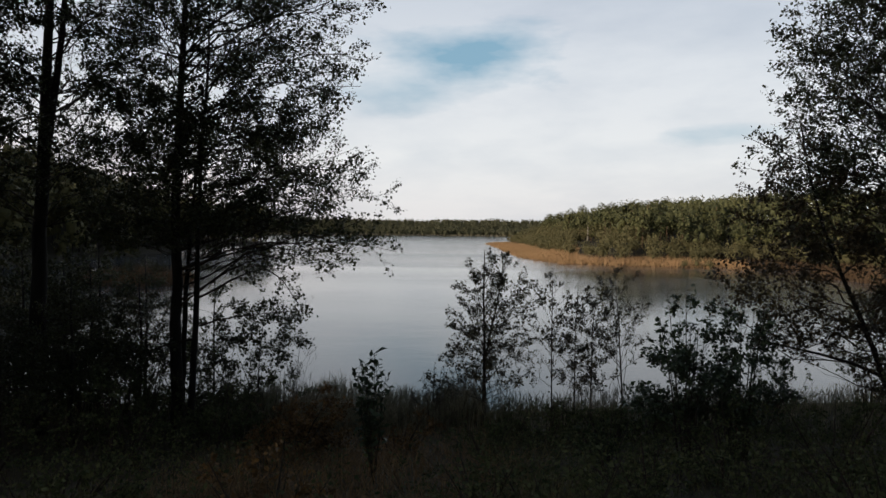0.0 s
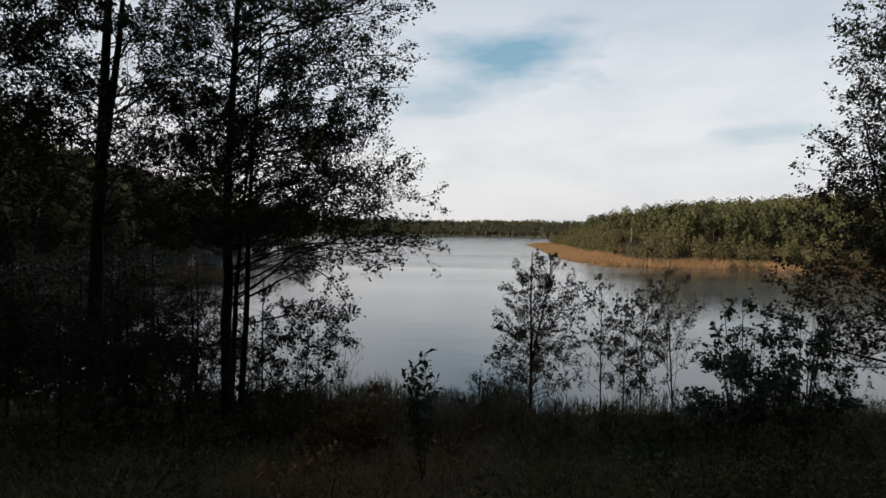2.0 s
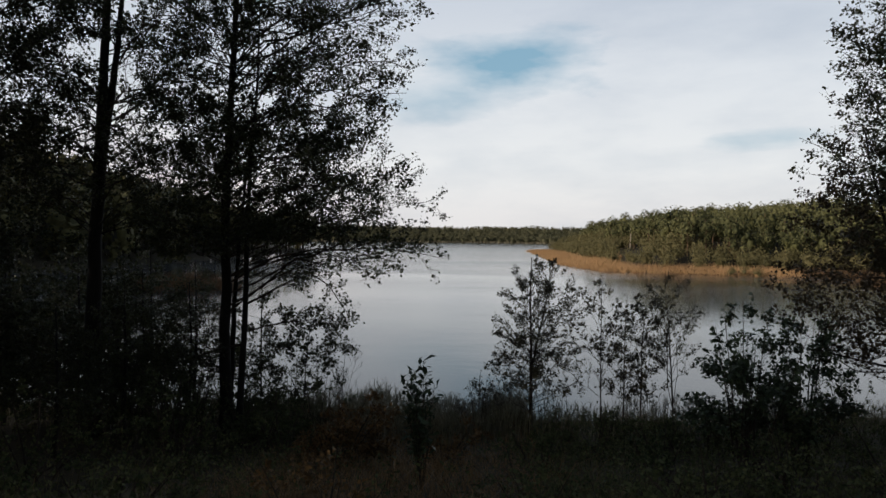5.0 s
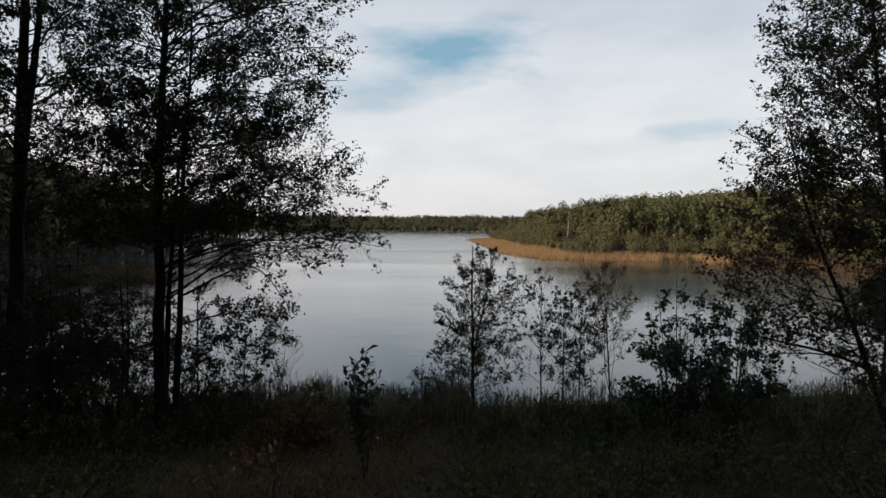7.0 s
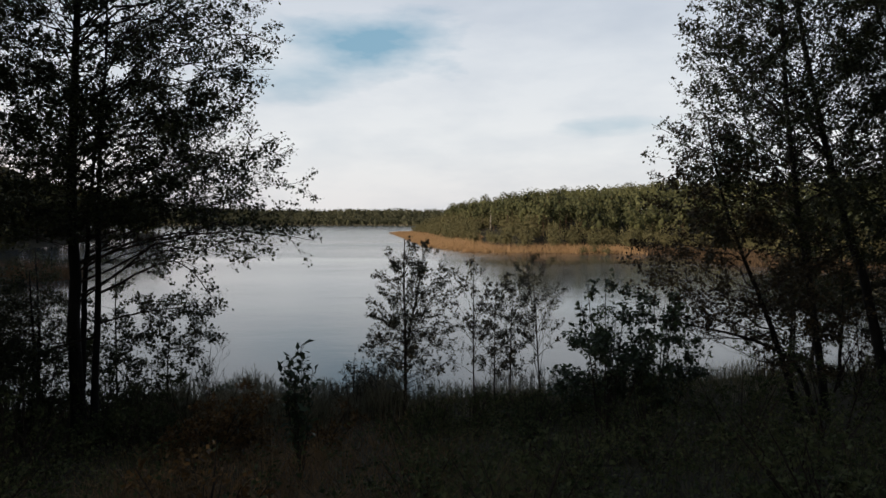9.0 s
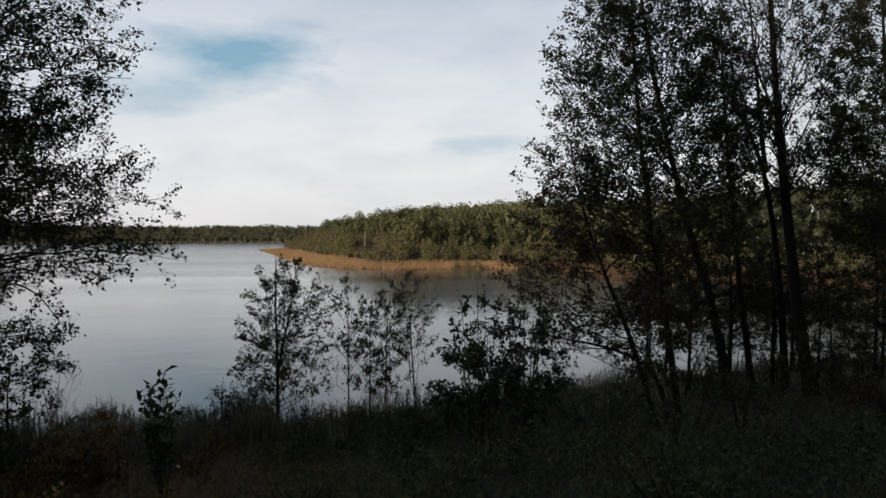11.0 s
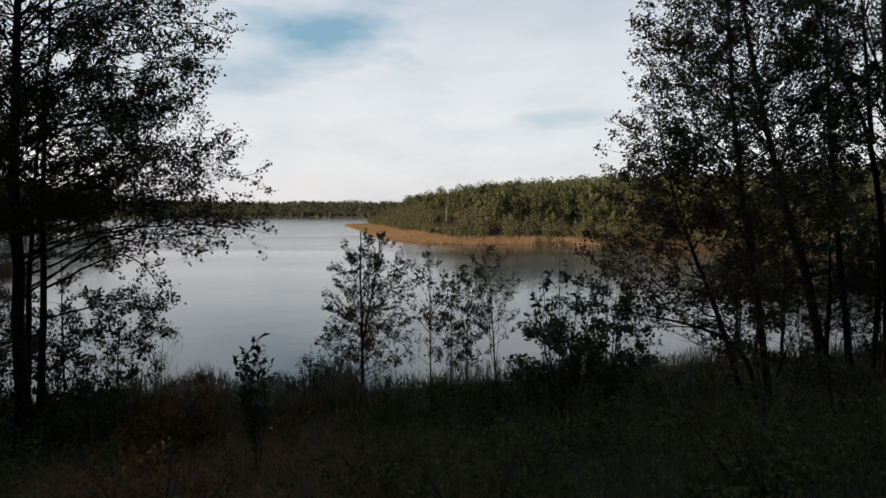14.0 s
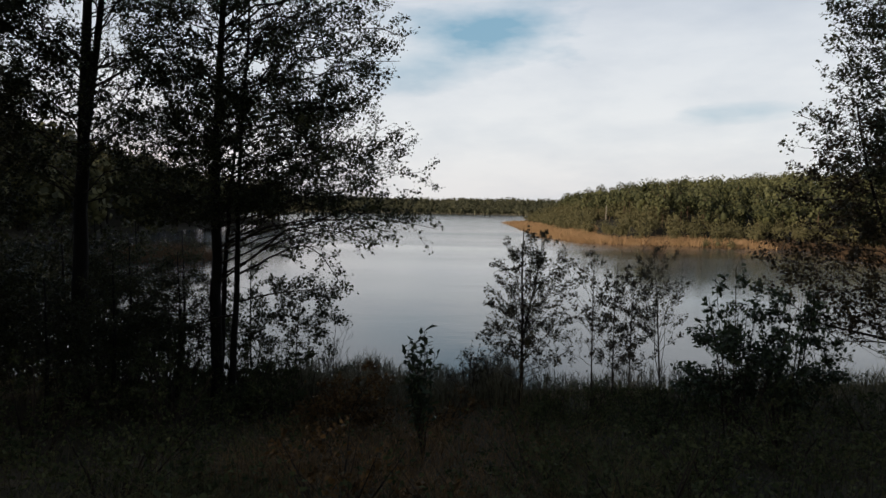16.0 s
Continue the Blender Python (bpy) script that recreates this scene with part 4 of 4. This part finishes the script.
rng = np.random.default_rng(5)
n = 62000
y = 4.6 + 15.8 * rng.random(n) ** 0.8
x = rng.uniform(-1, 1, n) * (4.5 + 0.95 * y)
tuft = 0.5 + 0.5 * np.sin(x * 2.1 + np.sin(y * 1.7) * 2) * np.sin(y * 1.9 + x * 0.6)
keep = rng.random(n) < (0.35 + 0.65 * tuft) * (1 - 0.5 * smooth(x, 1.5, 4)) * (1 - 0.8 * smooth(-x, 3.0, 5.5)) * (1 - 0.8 * smooth(x, 7, 11))
x, y, tuft = x[keep], y[keep], tuft[keep]
hgt = (0.20 + 0.48 * rng.random(len(x))) * (0.6 + 0.6 * tuft) * (1 - 0.30 * smooth(y, 13, 17))
more = (x > -4.2) & (x < 1.8)
x, y, hgt = (np.concatenate([a_, a_[more] + e_]) for a_, e_ in ((x, rng.normal(size=more.sum()) * 0.25), (y, rng.normal(size=more.sum()) * 0.25), (hgt, 0.0)))
rusty = np.abs(x + 1.3 + 0.5 * np.sin(y * 1.3) + 0.4 * rng.normal(size=len(x))) < 2.4 * smooth(y + 0.8 * rng.normal(size=len(x)), 7.5, 10.5)
for m_, label, k in ((M_GRASS_BROWN, "rust-brown withered long grass on the bank", rusty), (M_GRASS, "olive withered grass under the shrubs", ~rusty)):
    v, q = blades(rng, x[k], y[k], ground_z(x[k], y[k]) - 0.03, hgt[k], 0.006 + 0.009 * rng.random(k.sum()), 1.0, 3)
    tagged(part("grass", v, q, m_), label, "grass", kind="stuff")
# sedge fringe right at the water
n = 9000
x = rng.uniform(-15, 23, n)
clump = 0.5 + 0.5 * np.sin(x * 2.3 + 1.2 * np.sin(x * 0.9))
y = 19.6 + 0.75 * rng.normal(size=n) * 0.8 + np.interp(x, [-15, 0, 6, 12, 23], [0.4, 0.1, 0.5, 1.4, 1.9])
v, q = blades(rng, x, y, np.maximum(ground_z(x, y), -0.15) - 0.03, (0.35 + 0.45 * rng.random(n)) * (0.55 + 0.6 * clump) * (1 - 0.35 * smooth(x, 0.5, 1.8) * (1 - smooth(x, 6, 8))), 0.010 + 0.010 * rng.random(n), 0.6, 4)
tagged(part("sedge", v, q, M_GRASS), "olive-brown sedge fringing the near shore", "grass", kind="stuff")

# herbs and brambles: stalks set with small leaves
n = 7000
y = 4.8 + 14.6 * rng.random(n) ** 0.85
x = rng.uniform(-1, 1, n) * (4.5 + 0.95 * y)
thick = 0.5 + 0.5 * np.sin(x * 0.9 + 1.0 + 1.5 * np.sin(y * 0.5)) * np.sin(y * 0.8 - x * 0.3)
keep = rng.random(n) < (0.3 + 0.7 * np.maximum(thick, smooth(x, 2, 5))) * (1 - 0.85 * smooth(x, 7, 11)) * (1 - 0.65 * smooth(-x, 4, 7)) * (1 - 0.6 * smooth(x, -4, -3) * (1 - smooth(x, 0.4, 1.4)) * smooth(y, 8, 11))
x, y = x[keep], y[keep]
n = len(x)
hgt = (0.3 + 0.65 * rng.random(n)) * (1 - 0.35 * smooth(y, 13, 17))
a = rng.random(n) * 6.283
s = np.linspace(0, 1, 3)
ln = 0.5 * rng.random(n)
P = np.stack([x[:, None] + np.cos(a)[:, None] * ln[:, None] * s ** 2, y[:, None] + np.sin(a)[:, None] * ln[:, None] * s ** 2, ground_z(x, y)[:, None] - 0.03 + hgt[:, None] * s], -1)
st = tubes(P, np.full((n, 3), 0.004) * np.linspace(1, 0.5, 3), 3)
tagged(part("herb_stalks", *st, M_TWIG), "thin brown stalks of herbs and brambles", "undergrowth", kind="stuff")
cp, dp = along(P, 0.25 + 0.75 * rng.random((n, 13)))
cp, dp = cp.reshape(-1, 3), dp.reshape(-1, 3)
side_d = rng.normal(size=cp.shape) * np.array([1, 1, 0.2])
v, q = leaves(rng, cp, unit(side_d), 0.052, 0.05, droop=0.1)
tagged(part("herb_leaves", v, q, M_HERB), "dark green leaves of nettles and brambles", "undergrowth", kind="stuff")

# reeds at the near shore
n = 3300
x = np.concatenate([rng.uniform(-5.5, 1.2, n - 1000), rng.uniform(1, 12, 800), rng.uniform(-14, -6, 200)])
y = 17.3 + 3.6 * rng.random(n) + 0.25 * np.sin(x * 1.7)
hgt = (0.55 + 0.55 * rng.random(n)) * (0.75 + 0.25 * np.sin(x * 1.1 + 1) * np.sin(x * 2.7))
v1, q1 = blades(rng, x, y, np.maximum(ground_z(x, y), -0.3) - 0.02, hgt, np.full(n, 0.016), 0.12)
xs, ys = np.repeat(x, 3), np.repeat(y, 3)
m_ = len(xs)
v2, q2 = blades(rng, xs, ys, np.maximum(ground_z(xs, ys), -0.3) + np.repeat(hgt, 3) * rng.uniform(0.35, 0.75, m_), np.repeat(hgt, 3) * rng.uniform(0.25, 0.45, m_), np.full(m_, 0.018), 0.9)
tagged(part("reeds", *joined([(v1, q1), (v2, q2)]), M_REED_NEAR), "grey-brown reeds standing along the near shore", "reeds", kind="stuff")

# ---------- far shores ----------
def band(count, x0, x1, y0, y1, dmin, dmax, rng):
    """Places on land between two distances from the water, within a box."""
    x, y = rng.uniform(x0, x1, count), rng.uniform(y0, y1, count)
    d = shore_distance(x, y)
    k = (d > dmin) & (d < dmax)
    return x[k], y[k], d[k]


x, y, d = band(300000, 10, 85, 40, 240, -0.8, 13, rng)
k = (d < 9.5 + 3 * np.sin(x * 0.21) * np.sin(y * 0.13)) & (rng.random(len(x)) < np.where(d < 3.0, 1.0, 0.45))
x, y, d = x[k], y[k], d[k]
tall = (1.0 - 0.3 * smooth(y, 115, 190)) * (0.5 + 0.5 * smooth(d, -0.8, 2.5))
for m_, label, k in ((M_REED_FAR, "orange-brown autumn reeds along the far shore", (y >= 84) & (x < 41)), (M_REED_DULL_SHADED, "dull brown reeds at the edge of the bay, darkened for its shade", (y < 84) | (x >= 41))):
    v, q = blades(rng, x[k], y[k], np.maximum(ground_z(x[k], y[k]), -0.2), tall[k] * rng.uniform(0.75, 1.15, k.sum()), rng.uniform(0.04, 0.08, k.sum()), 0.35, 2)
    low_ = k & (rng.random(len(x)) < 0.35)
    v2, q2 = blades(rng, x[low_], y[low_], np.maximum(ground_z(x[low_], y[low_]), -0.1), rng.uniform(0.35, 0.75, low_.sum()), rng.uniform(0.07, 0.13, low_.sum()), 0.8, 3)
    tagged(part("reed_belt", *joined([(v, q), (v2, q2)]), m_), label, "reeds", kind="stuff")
x, y = rng.uniform(-36, -16, 9000), rng.uniform(54, 66, 9000)
k = ((x + 26) / 5.0) ** 2 + ((y - 60) / 3.6) ** 2 < 1
x, y = x[k], y[k]
v, q = blades(rng, x, y, np.maximum(ground_z(x, y), -0.1), rng.uniform(0.8, 1.5, len(x)), rng.uniform(0.03, 0.07, len(x)), 0.3, 3)
tagged(part("reed_bed", v, q, M_REED_DULL_SHADED), "dull brown reed bed standing in the bay", "reeds", kind="stuff")
x, y, d = band(40000, -160, 150, 395, 450, -1, 4, rng)
v, q = blades(rng, x, y, np.maximum(ground_z(x, y), -0.1), rng.uniform(0.9, 1.6, len(x)), rng.uniform(0.15, 0.35, len(x)), 0.2, 3)
tagged(part("far_reeds", v, q, M_REED_NEAR), "thin pale line of reeds on the farthest shore", "reeds", kind="stuff")


def lobes_of(rng, kind_, h):
    """The rounded masses that make up a far crown: centre, radii and number of tufts."""
    if kind_ == "pine":
        w = rng.uniform(0.15, 0.20)
        out = [((0, 0, h * 0.72), (h * w, h * w, h * 0.24), 125)]
        extra, z0, z1, rr, n = 6, 0.36, 0.78, 0.11, 26
    elif kind_ == "dark":
        out = [((0, 0, h * 0.58), (h * 0.24, h * 0.24, h * 0.38), 44)]
        extra, z0, z1, rr, n = 4, 0.20, 0.80, 0.18, 13
    elif kind_ == "broad":
        out = [((0, 0, h * 0.60), (h * 0.22, h * 0.22, h * 0.36), 110)]
        extra, z0, z1, rr, n = 5, 0.25, 0.80, 0.16, 36
    else:
        out = [((0, 0, h * 0.50), (h * 0.40, h * 0.40, h * 0.46), 220)]
        extra, z0, z1, rr, n = 4, 0.30, 0.80, 0.22, 26
    for _ in range(extra):
        a, r = rng.random() * 6.283, out[0][1][0] * rng.uniform(0.6, 1.0)
        k = rr * h * rng.uniform(0.7, 1.2)
        out.append(((math.cos(a) * r, math.sin(a) * r, h * rng.uniform(z0, z1)), (k, k, k * 0.9), n))
    return out


def model(name, label, category, kind_, h, seed, leaf_mat, bark, group):
    """A tree as seen over a hundred metres or more: trunk with branches, and a crown of leaf tufts in rounded masses."""
    rng = np.random.default_rng(seed)
    root = tagged(new(name), label, category, group)
    line = stem_line([(0, 0, -0.3), (0.02 * h, 0, h * 0.5), (0, 0.05, h * 0.93)], 7, 0.05, rng)
    R = 0.012 * h * (1 - 0.85 * np.linspace(0, 1, 7)) + 0.02
    lob = lobes_of(rng, kind_, h)
    P = np.array([[(0, 0, c[2] - 0.12 * h), (c[0], c[1], c[2])] for c, _, _ in lob[1:]])
    part("trunk", *joined([tubes(line[None], R[None], 6), tubes(P, np.array([[0.006 * h, 0.003 * h]]).repeat(len(P), 0), 4)]), bark, root)
    C, F = map(np.concatenate, zip(*(dome(rng, *l) for l in lob)))
    if kind_ == "scrub":
        C, F = C + rng.normal(size=C.shape) * 0.30, None
        aim = unit(rng.normal(size=C.shape) * 0.6 + np.array([0, 0, 1.6]))
    else:
        aim = unit(rng.normal(size=C.shape))
    v, q = leaves(rng, C, aim, {"pine": 0.25, "broad": 0.34, "dark": 0.95, "scrub": 0.29}[kind_], {"pine": 0.10, "broad": 0.12, "dark": 0.15, "scrub": 0.17}[kind_], 0.34 if kind_ == "scrub" else 0.7, droop=-0.6 if kind_ == "scrub" else 0, facing=F)
    part("crown", *joined([core(rng, c, r) for c, r, _ in lob] + [(v, q)]), leaf_mat, root)
    return root


G_P, G_B, G_W = "pines on the far hill", "broadleaf trees on the hills", "scrub along the far shore"
pines = [model("pine_tree", "dark green pine with a rounded crown", "tree", "pine", h, 300 + i, M_PINE, M_PINE_BARK, G_P) for i, h in enumerate((6.2, 7.4, 6.8, 5.6))]
broads = [model("broadleaf_tree", "olive-green broadleaf tree in autumn", "tree", "broad", h, 320 + i, M_BROAD_FAR, M_BARK, G_B) for i, h in enumerate((8, 9.5, 10.5))]
scrubs = [model("willow_shrub", "grey-green willow scrub behind the reeds", "shrub", "scrub", h, 340 + i, M_WILLOW, M_BARK, G_W) for i, h in enumerate((2.6, 3.3, 2.2))]
darks = [model("broadleaf_tree", "broadleaf tree on the shaded hill, olive leaf colour brightened against shade", "tree", "dark", h, 330 + i, M_BROAD_FAR_LIFTED, M_BARK, "trees on the shaded hill") for i, h in enumerate((8, 9.5, 10.5))]
# dark alder leaf colour replaces pine needles here, to paint the hill's shade
shades = [model("alder_tree", "tree along the edge of the bay, dark leaf colour standing in for shade", "tree", "broad", h, 350 + i, M_ALDER_LEAF, M_BARK, "alders along the bay") for i, h in enumerate((8, 9.5))]
used = set()


def plant(models, x, y, rng, lo=0.85, hi=1.15):
    z = ground_z(x, y)
    for a, b, c in zip(x, y, z):
        k = int(rng.integers(len(models)))
        s = rng.uniform(lo, hi)
        m = pose(a, b, c - 0.1, rng.normal() * 2, rng.normal() * 2, rng.random() * 360)
        if (id(models), k) not in used:
            used.add((id(models), k))
            ob = models[k]
            ob.matrix_basis = m
        else:
            ob = copy_thing(models[k], m)
        ob.scale = (s * rng.uniform(0.9, 1.1), s * rng.uniform(0.9, 1.1), s)


def thin(x, y, gap_):
    """Keeps places that stand at least gap_ apart."""
    out = []
    cells = {}
    for i, (a, b) in enumerate(zip(x, y)):
        c = (int(a // gap_), int(b // gap_))
        if all((a - x[j]) ** 2 + (b - y[j]) ** 2 > gap_ ** 2 for dx in (-1, 0, 1) for dy in (-1, 0, 1) for j in cells.get((c[0] + dx, c[1] + dy), ())):
            cells.setdefault(c, []).append(i)
            out.append(i)
    return x[out], y[out]


# right-hand hill: willow scrub in front, pines and a few broadleaf trees behind
x, y, d = band(40000, 14, 130, 40, 235, 6.8, 20, rng)
k = x < 20 + 0.85 * y
x, y = thin(x[k], y[k], 2.7)
k = ~((np.abs(x - 31.4 * y / 149) < 1.9) & (y > 115) & (y < 149))
x, y = x[k], y[k]
tall_ = shore_distance(x, y)
for lo_, hi_, s0, s1 in ((0, 10, 0.7, 1.0), (10, 14, 0.85, 1.15), (14, 40, 0.95, 1.25)):
    k = (tall_ >= lo_) & (tall_ < hi_)
    plant(scrubs, x[k][:105], y[k][:105], rng, s0, s1)
x, y, d = band(60000, 18, 190, 40, 245, 16, 66, rng)
k = (x < 30 + 0.95 * y) & ~((y > 205) & (x < 27))
x, y = thin(x[k], y[k], 2.25)
d = shore_distance(x, y)
order = np.argsort(d)
x, y = x[order], y[order]
broad = (rng.random(len(x)) < 0.14) & ~((x > 40) & (y < 96))
plant(broads, x[broad][:120], y[broad][:120], rng, 0.5, 0.75)
x, y = x[~broad], y[~broad]
# hill by the bay: darker trees stand in for its shade
bay = (x > 40) & (y < 96)
xb, yb = thin(x[bay], y[bay], 4.2)
plant(shades, xb[:90], yb[:90], rng, 0.8, 1.1)
x, y = x[~bay], y[~bay]
clear = np.hypot(x - 31.4, y - 149) > 2.6
x, y = x[clear], y[clear]
plant(pines, x[:300], y[:300], rng, 0.75, 1.12)
x, y = x[300:1900], y[300:1900]
zz, cs, fs, cores = ground_z(x, y), [], [], []
for a, b_, c in zip(x, y, zz):
    h_ = rng.uniform(5.0, 7.4) + 1.6 * rng.random() ** 5
    for centre, radii, cnt in lobes_of(rng, "pine", h_)[:3]:
        cores.append(core(rng, np.array(centre) + (a, b_, c), radii, 5, 4))
        C, F = dome(rng, np.array(centre) + (a, b_, c), radii, int(cnt * 0.5))
        cs.append(C)
        fs.append(F)
C, F = np.concatenate(cs), np.concatenate(fs)
v, q = leaves(rng, C, unit(rng.normal(size=C.shape)), 0.30, 0.06, 0.75, droop=0, facing=F)
tagged(part("pine_wood", *joined(cores + [(v, q)]), M_PINE), "dense green pine wood covering the low hill", "trees", kind="stuff")
# small scrub copies stand in for olive sedge tussocks in front of the reeds
plant(scrubs, np.array([32.6, 34.0, 35.4]), np.array([93.2, 92.6, 92.0]), rng, 0.38, 0.46)
# left-hand hill, in its own shade; its leaf colour is brightened against that
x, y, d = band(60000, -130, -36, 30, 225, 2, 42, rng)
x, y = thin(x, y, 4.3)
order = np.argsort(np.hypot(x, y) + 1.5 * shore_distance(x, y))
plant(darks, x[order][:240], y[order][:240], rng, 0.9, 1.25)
# a pale dead trunk among the pines, and a bare tree on the skyline
snag = tagged(new("dead_tree"), "pale dead tree trunk among the pines", "tree")
snag.location = (31.4, 149, float(ground_z(31.4, 149)))
part("trunk", *tubes(stem_line([(0, 0, -0.2), (0.1, 0, 2.4), (0.05, 0, 4.3)], 7)[None], np.linspace(0.22, 0.12, 7)[None], 7), M_DEAD_WOOD, snag, smooth=True)
part("broken_limb", *tubes(stem_line([(0.08, 0, 2.9), (0.35, 0.1, 3.3), (0.45, 0.1, 3.6)], 5)[None], np.linspace(0.09, 0.04, 5)[None], 5), M_DEAD_WOOD, snag)
tree("bare_tree", "bare grey tree rising over the pine wood", category="tree", stems=[([(47, 150, float(ground_z(47, 150))), (47.1, 150, 8), (47.0, 150, 11.8)], 0.16, 1.0)],
     seed=91, limbs=22, low=7.5, right=((7, 1.0), (9.5, 1.8), (12, 0.8)), left=((7, 1.0), (9.5, 1.8), (12, 0.8)), rise=55, side=6, twig=3, per_twig=0, up=0.3, bark=M_PALE_BARK, leaf_mat=M_BROAD_FAR)

# the farthest woods, one mass of crowns
x, y, d = band(30000, -210, 200, 400, 540, 3, 48, rng)
k = (y > 425) | (x > 100)
x, y = thin(x[k], y[k], 2.9)
zz = ground_z(x, y)
nt = len(x)
hh = rng.uniform(3.0, 4.1, nt) + 0.5 * np.sin(x * 0.05) + 0.5 * np.sin(x * 0.19 + 1)
CF = [dome(rng, (a, b_, c + h_ * 0.35), (h_ * 0.55, h_ * 0.55, h_ * 0.65), 64) for a, b_, c, h_ in zip(x, y, zz, hh)]
C, F = np.concatenate([c for c, _ in CF]), np.concatenate([f for _, f in CF])
v, q = leaves(rng, C, unit(rng.normal(size=C.shape)), 0.8, 0.35, 0.6, droop=-0.1)
fill = joined([core(rng, (a, b_, c + h_ * 0.3), (h_ * 1.0, h_ * 1.0, h_ * 1.05), 5, 4) for a, b_, c, h_ in zip(x, y, zz, hh)] + [(v, q)])
tagged(part("far_woods", *fill, M_FAR_WOOD), "low distant woods beyond the lake", "trees", kind="stuff")

# ---------- unseen wood added behind and beside the viewpoint to shade the bank ------
wood = tree("alder_tree", "tall unseen alder added to shade the bank", stems=[
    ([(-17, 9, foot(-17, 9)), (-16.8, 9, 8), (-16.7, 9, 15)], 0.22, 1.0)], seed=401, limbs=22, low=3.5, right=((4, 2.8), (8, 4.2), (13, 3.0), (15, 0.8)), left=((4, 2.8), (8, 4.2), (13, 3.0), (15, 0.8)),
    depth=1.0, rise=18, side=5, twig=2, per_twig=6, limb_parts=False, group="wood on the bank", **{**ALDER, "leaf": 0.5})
for i, (x, y) in enumerate([(-21, 14), (-18.5, 6), (-13, 4.5), (-25, 9), (-28, 17), (-9, -1.5), (-3.5, -6), (10.8, 1.2), (13.8, 4.2), (-6.8, 0.2), (-11.5, 0.5), (-19, -2.5), (15.5, 0.5), (17, 5.5), (21.5, 8.5), (26.5, 13), (22, 0), (-15, -3), (-22, 1), (0, -12), (-31, 25), (-32, 6), (31, 19), (-10.2, 7.6), (-8.2, 4.4), (11.8, 3.2), (-13, 9.5), (14.2, 6.3)]):
    ob = copy_thing(wood, pose(x, y, foot(x, y), 0, 0, i * 77))
    ob.scale = (1.05, 1.05, 1.32)
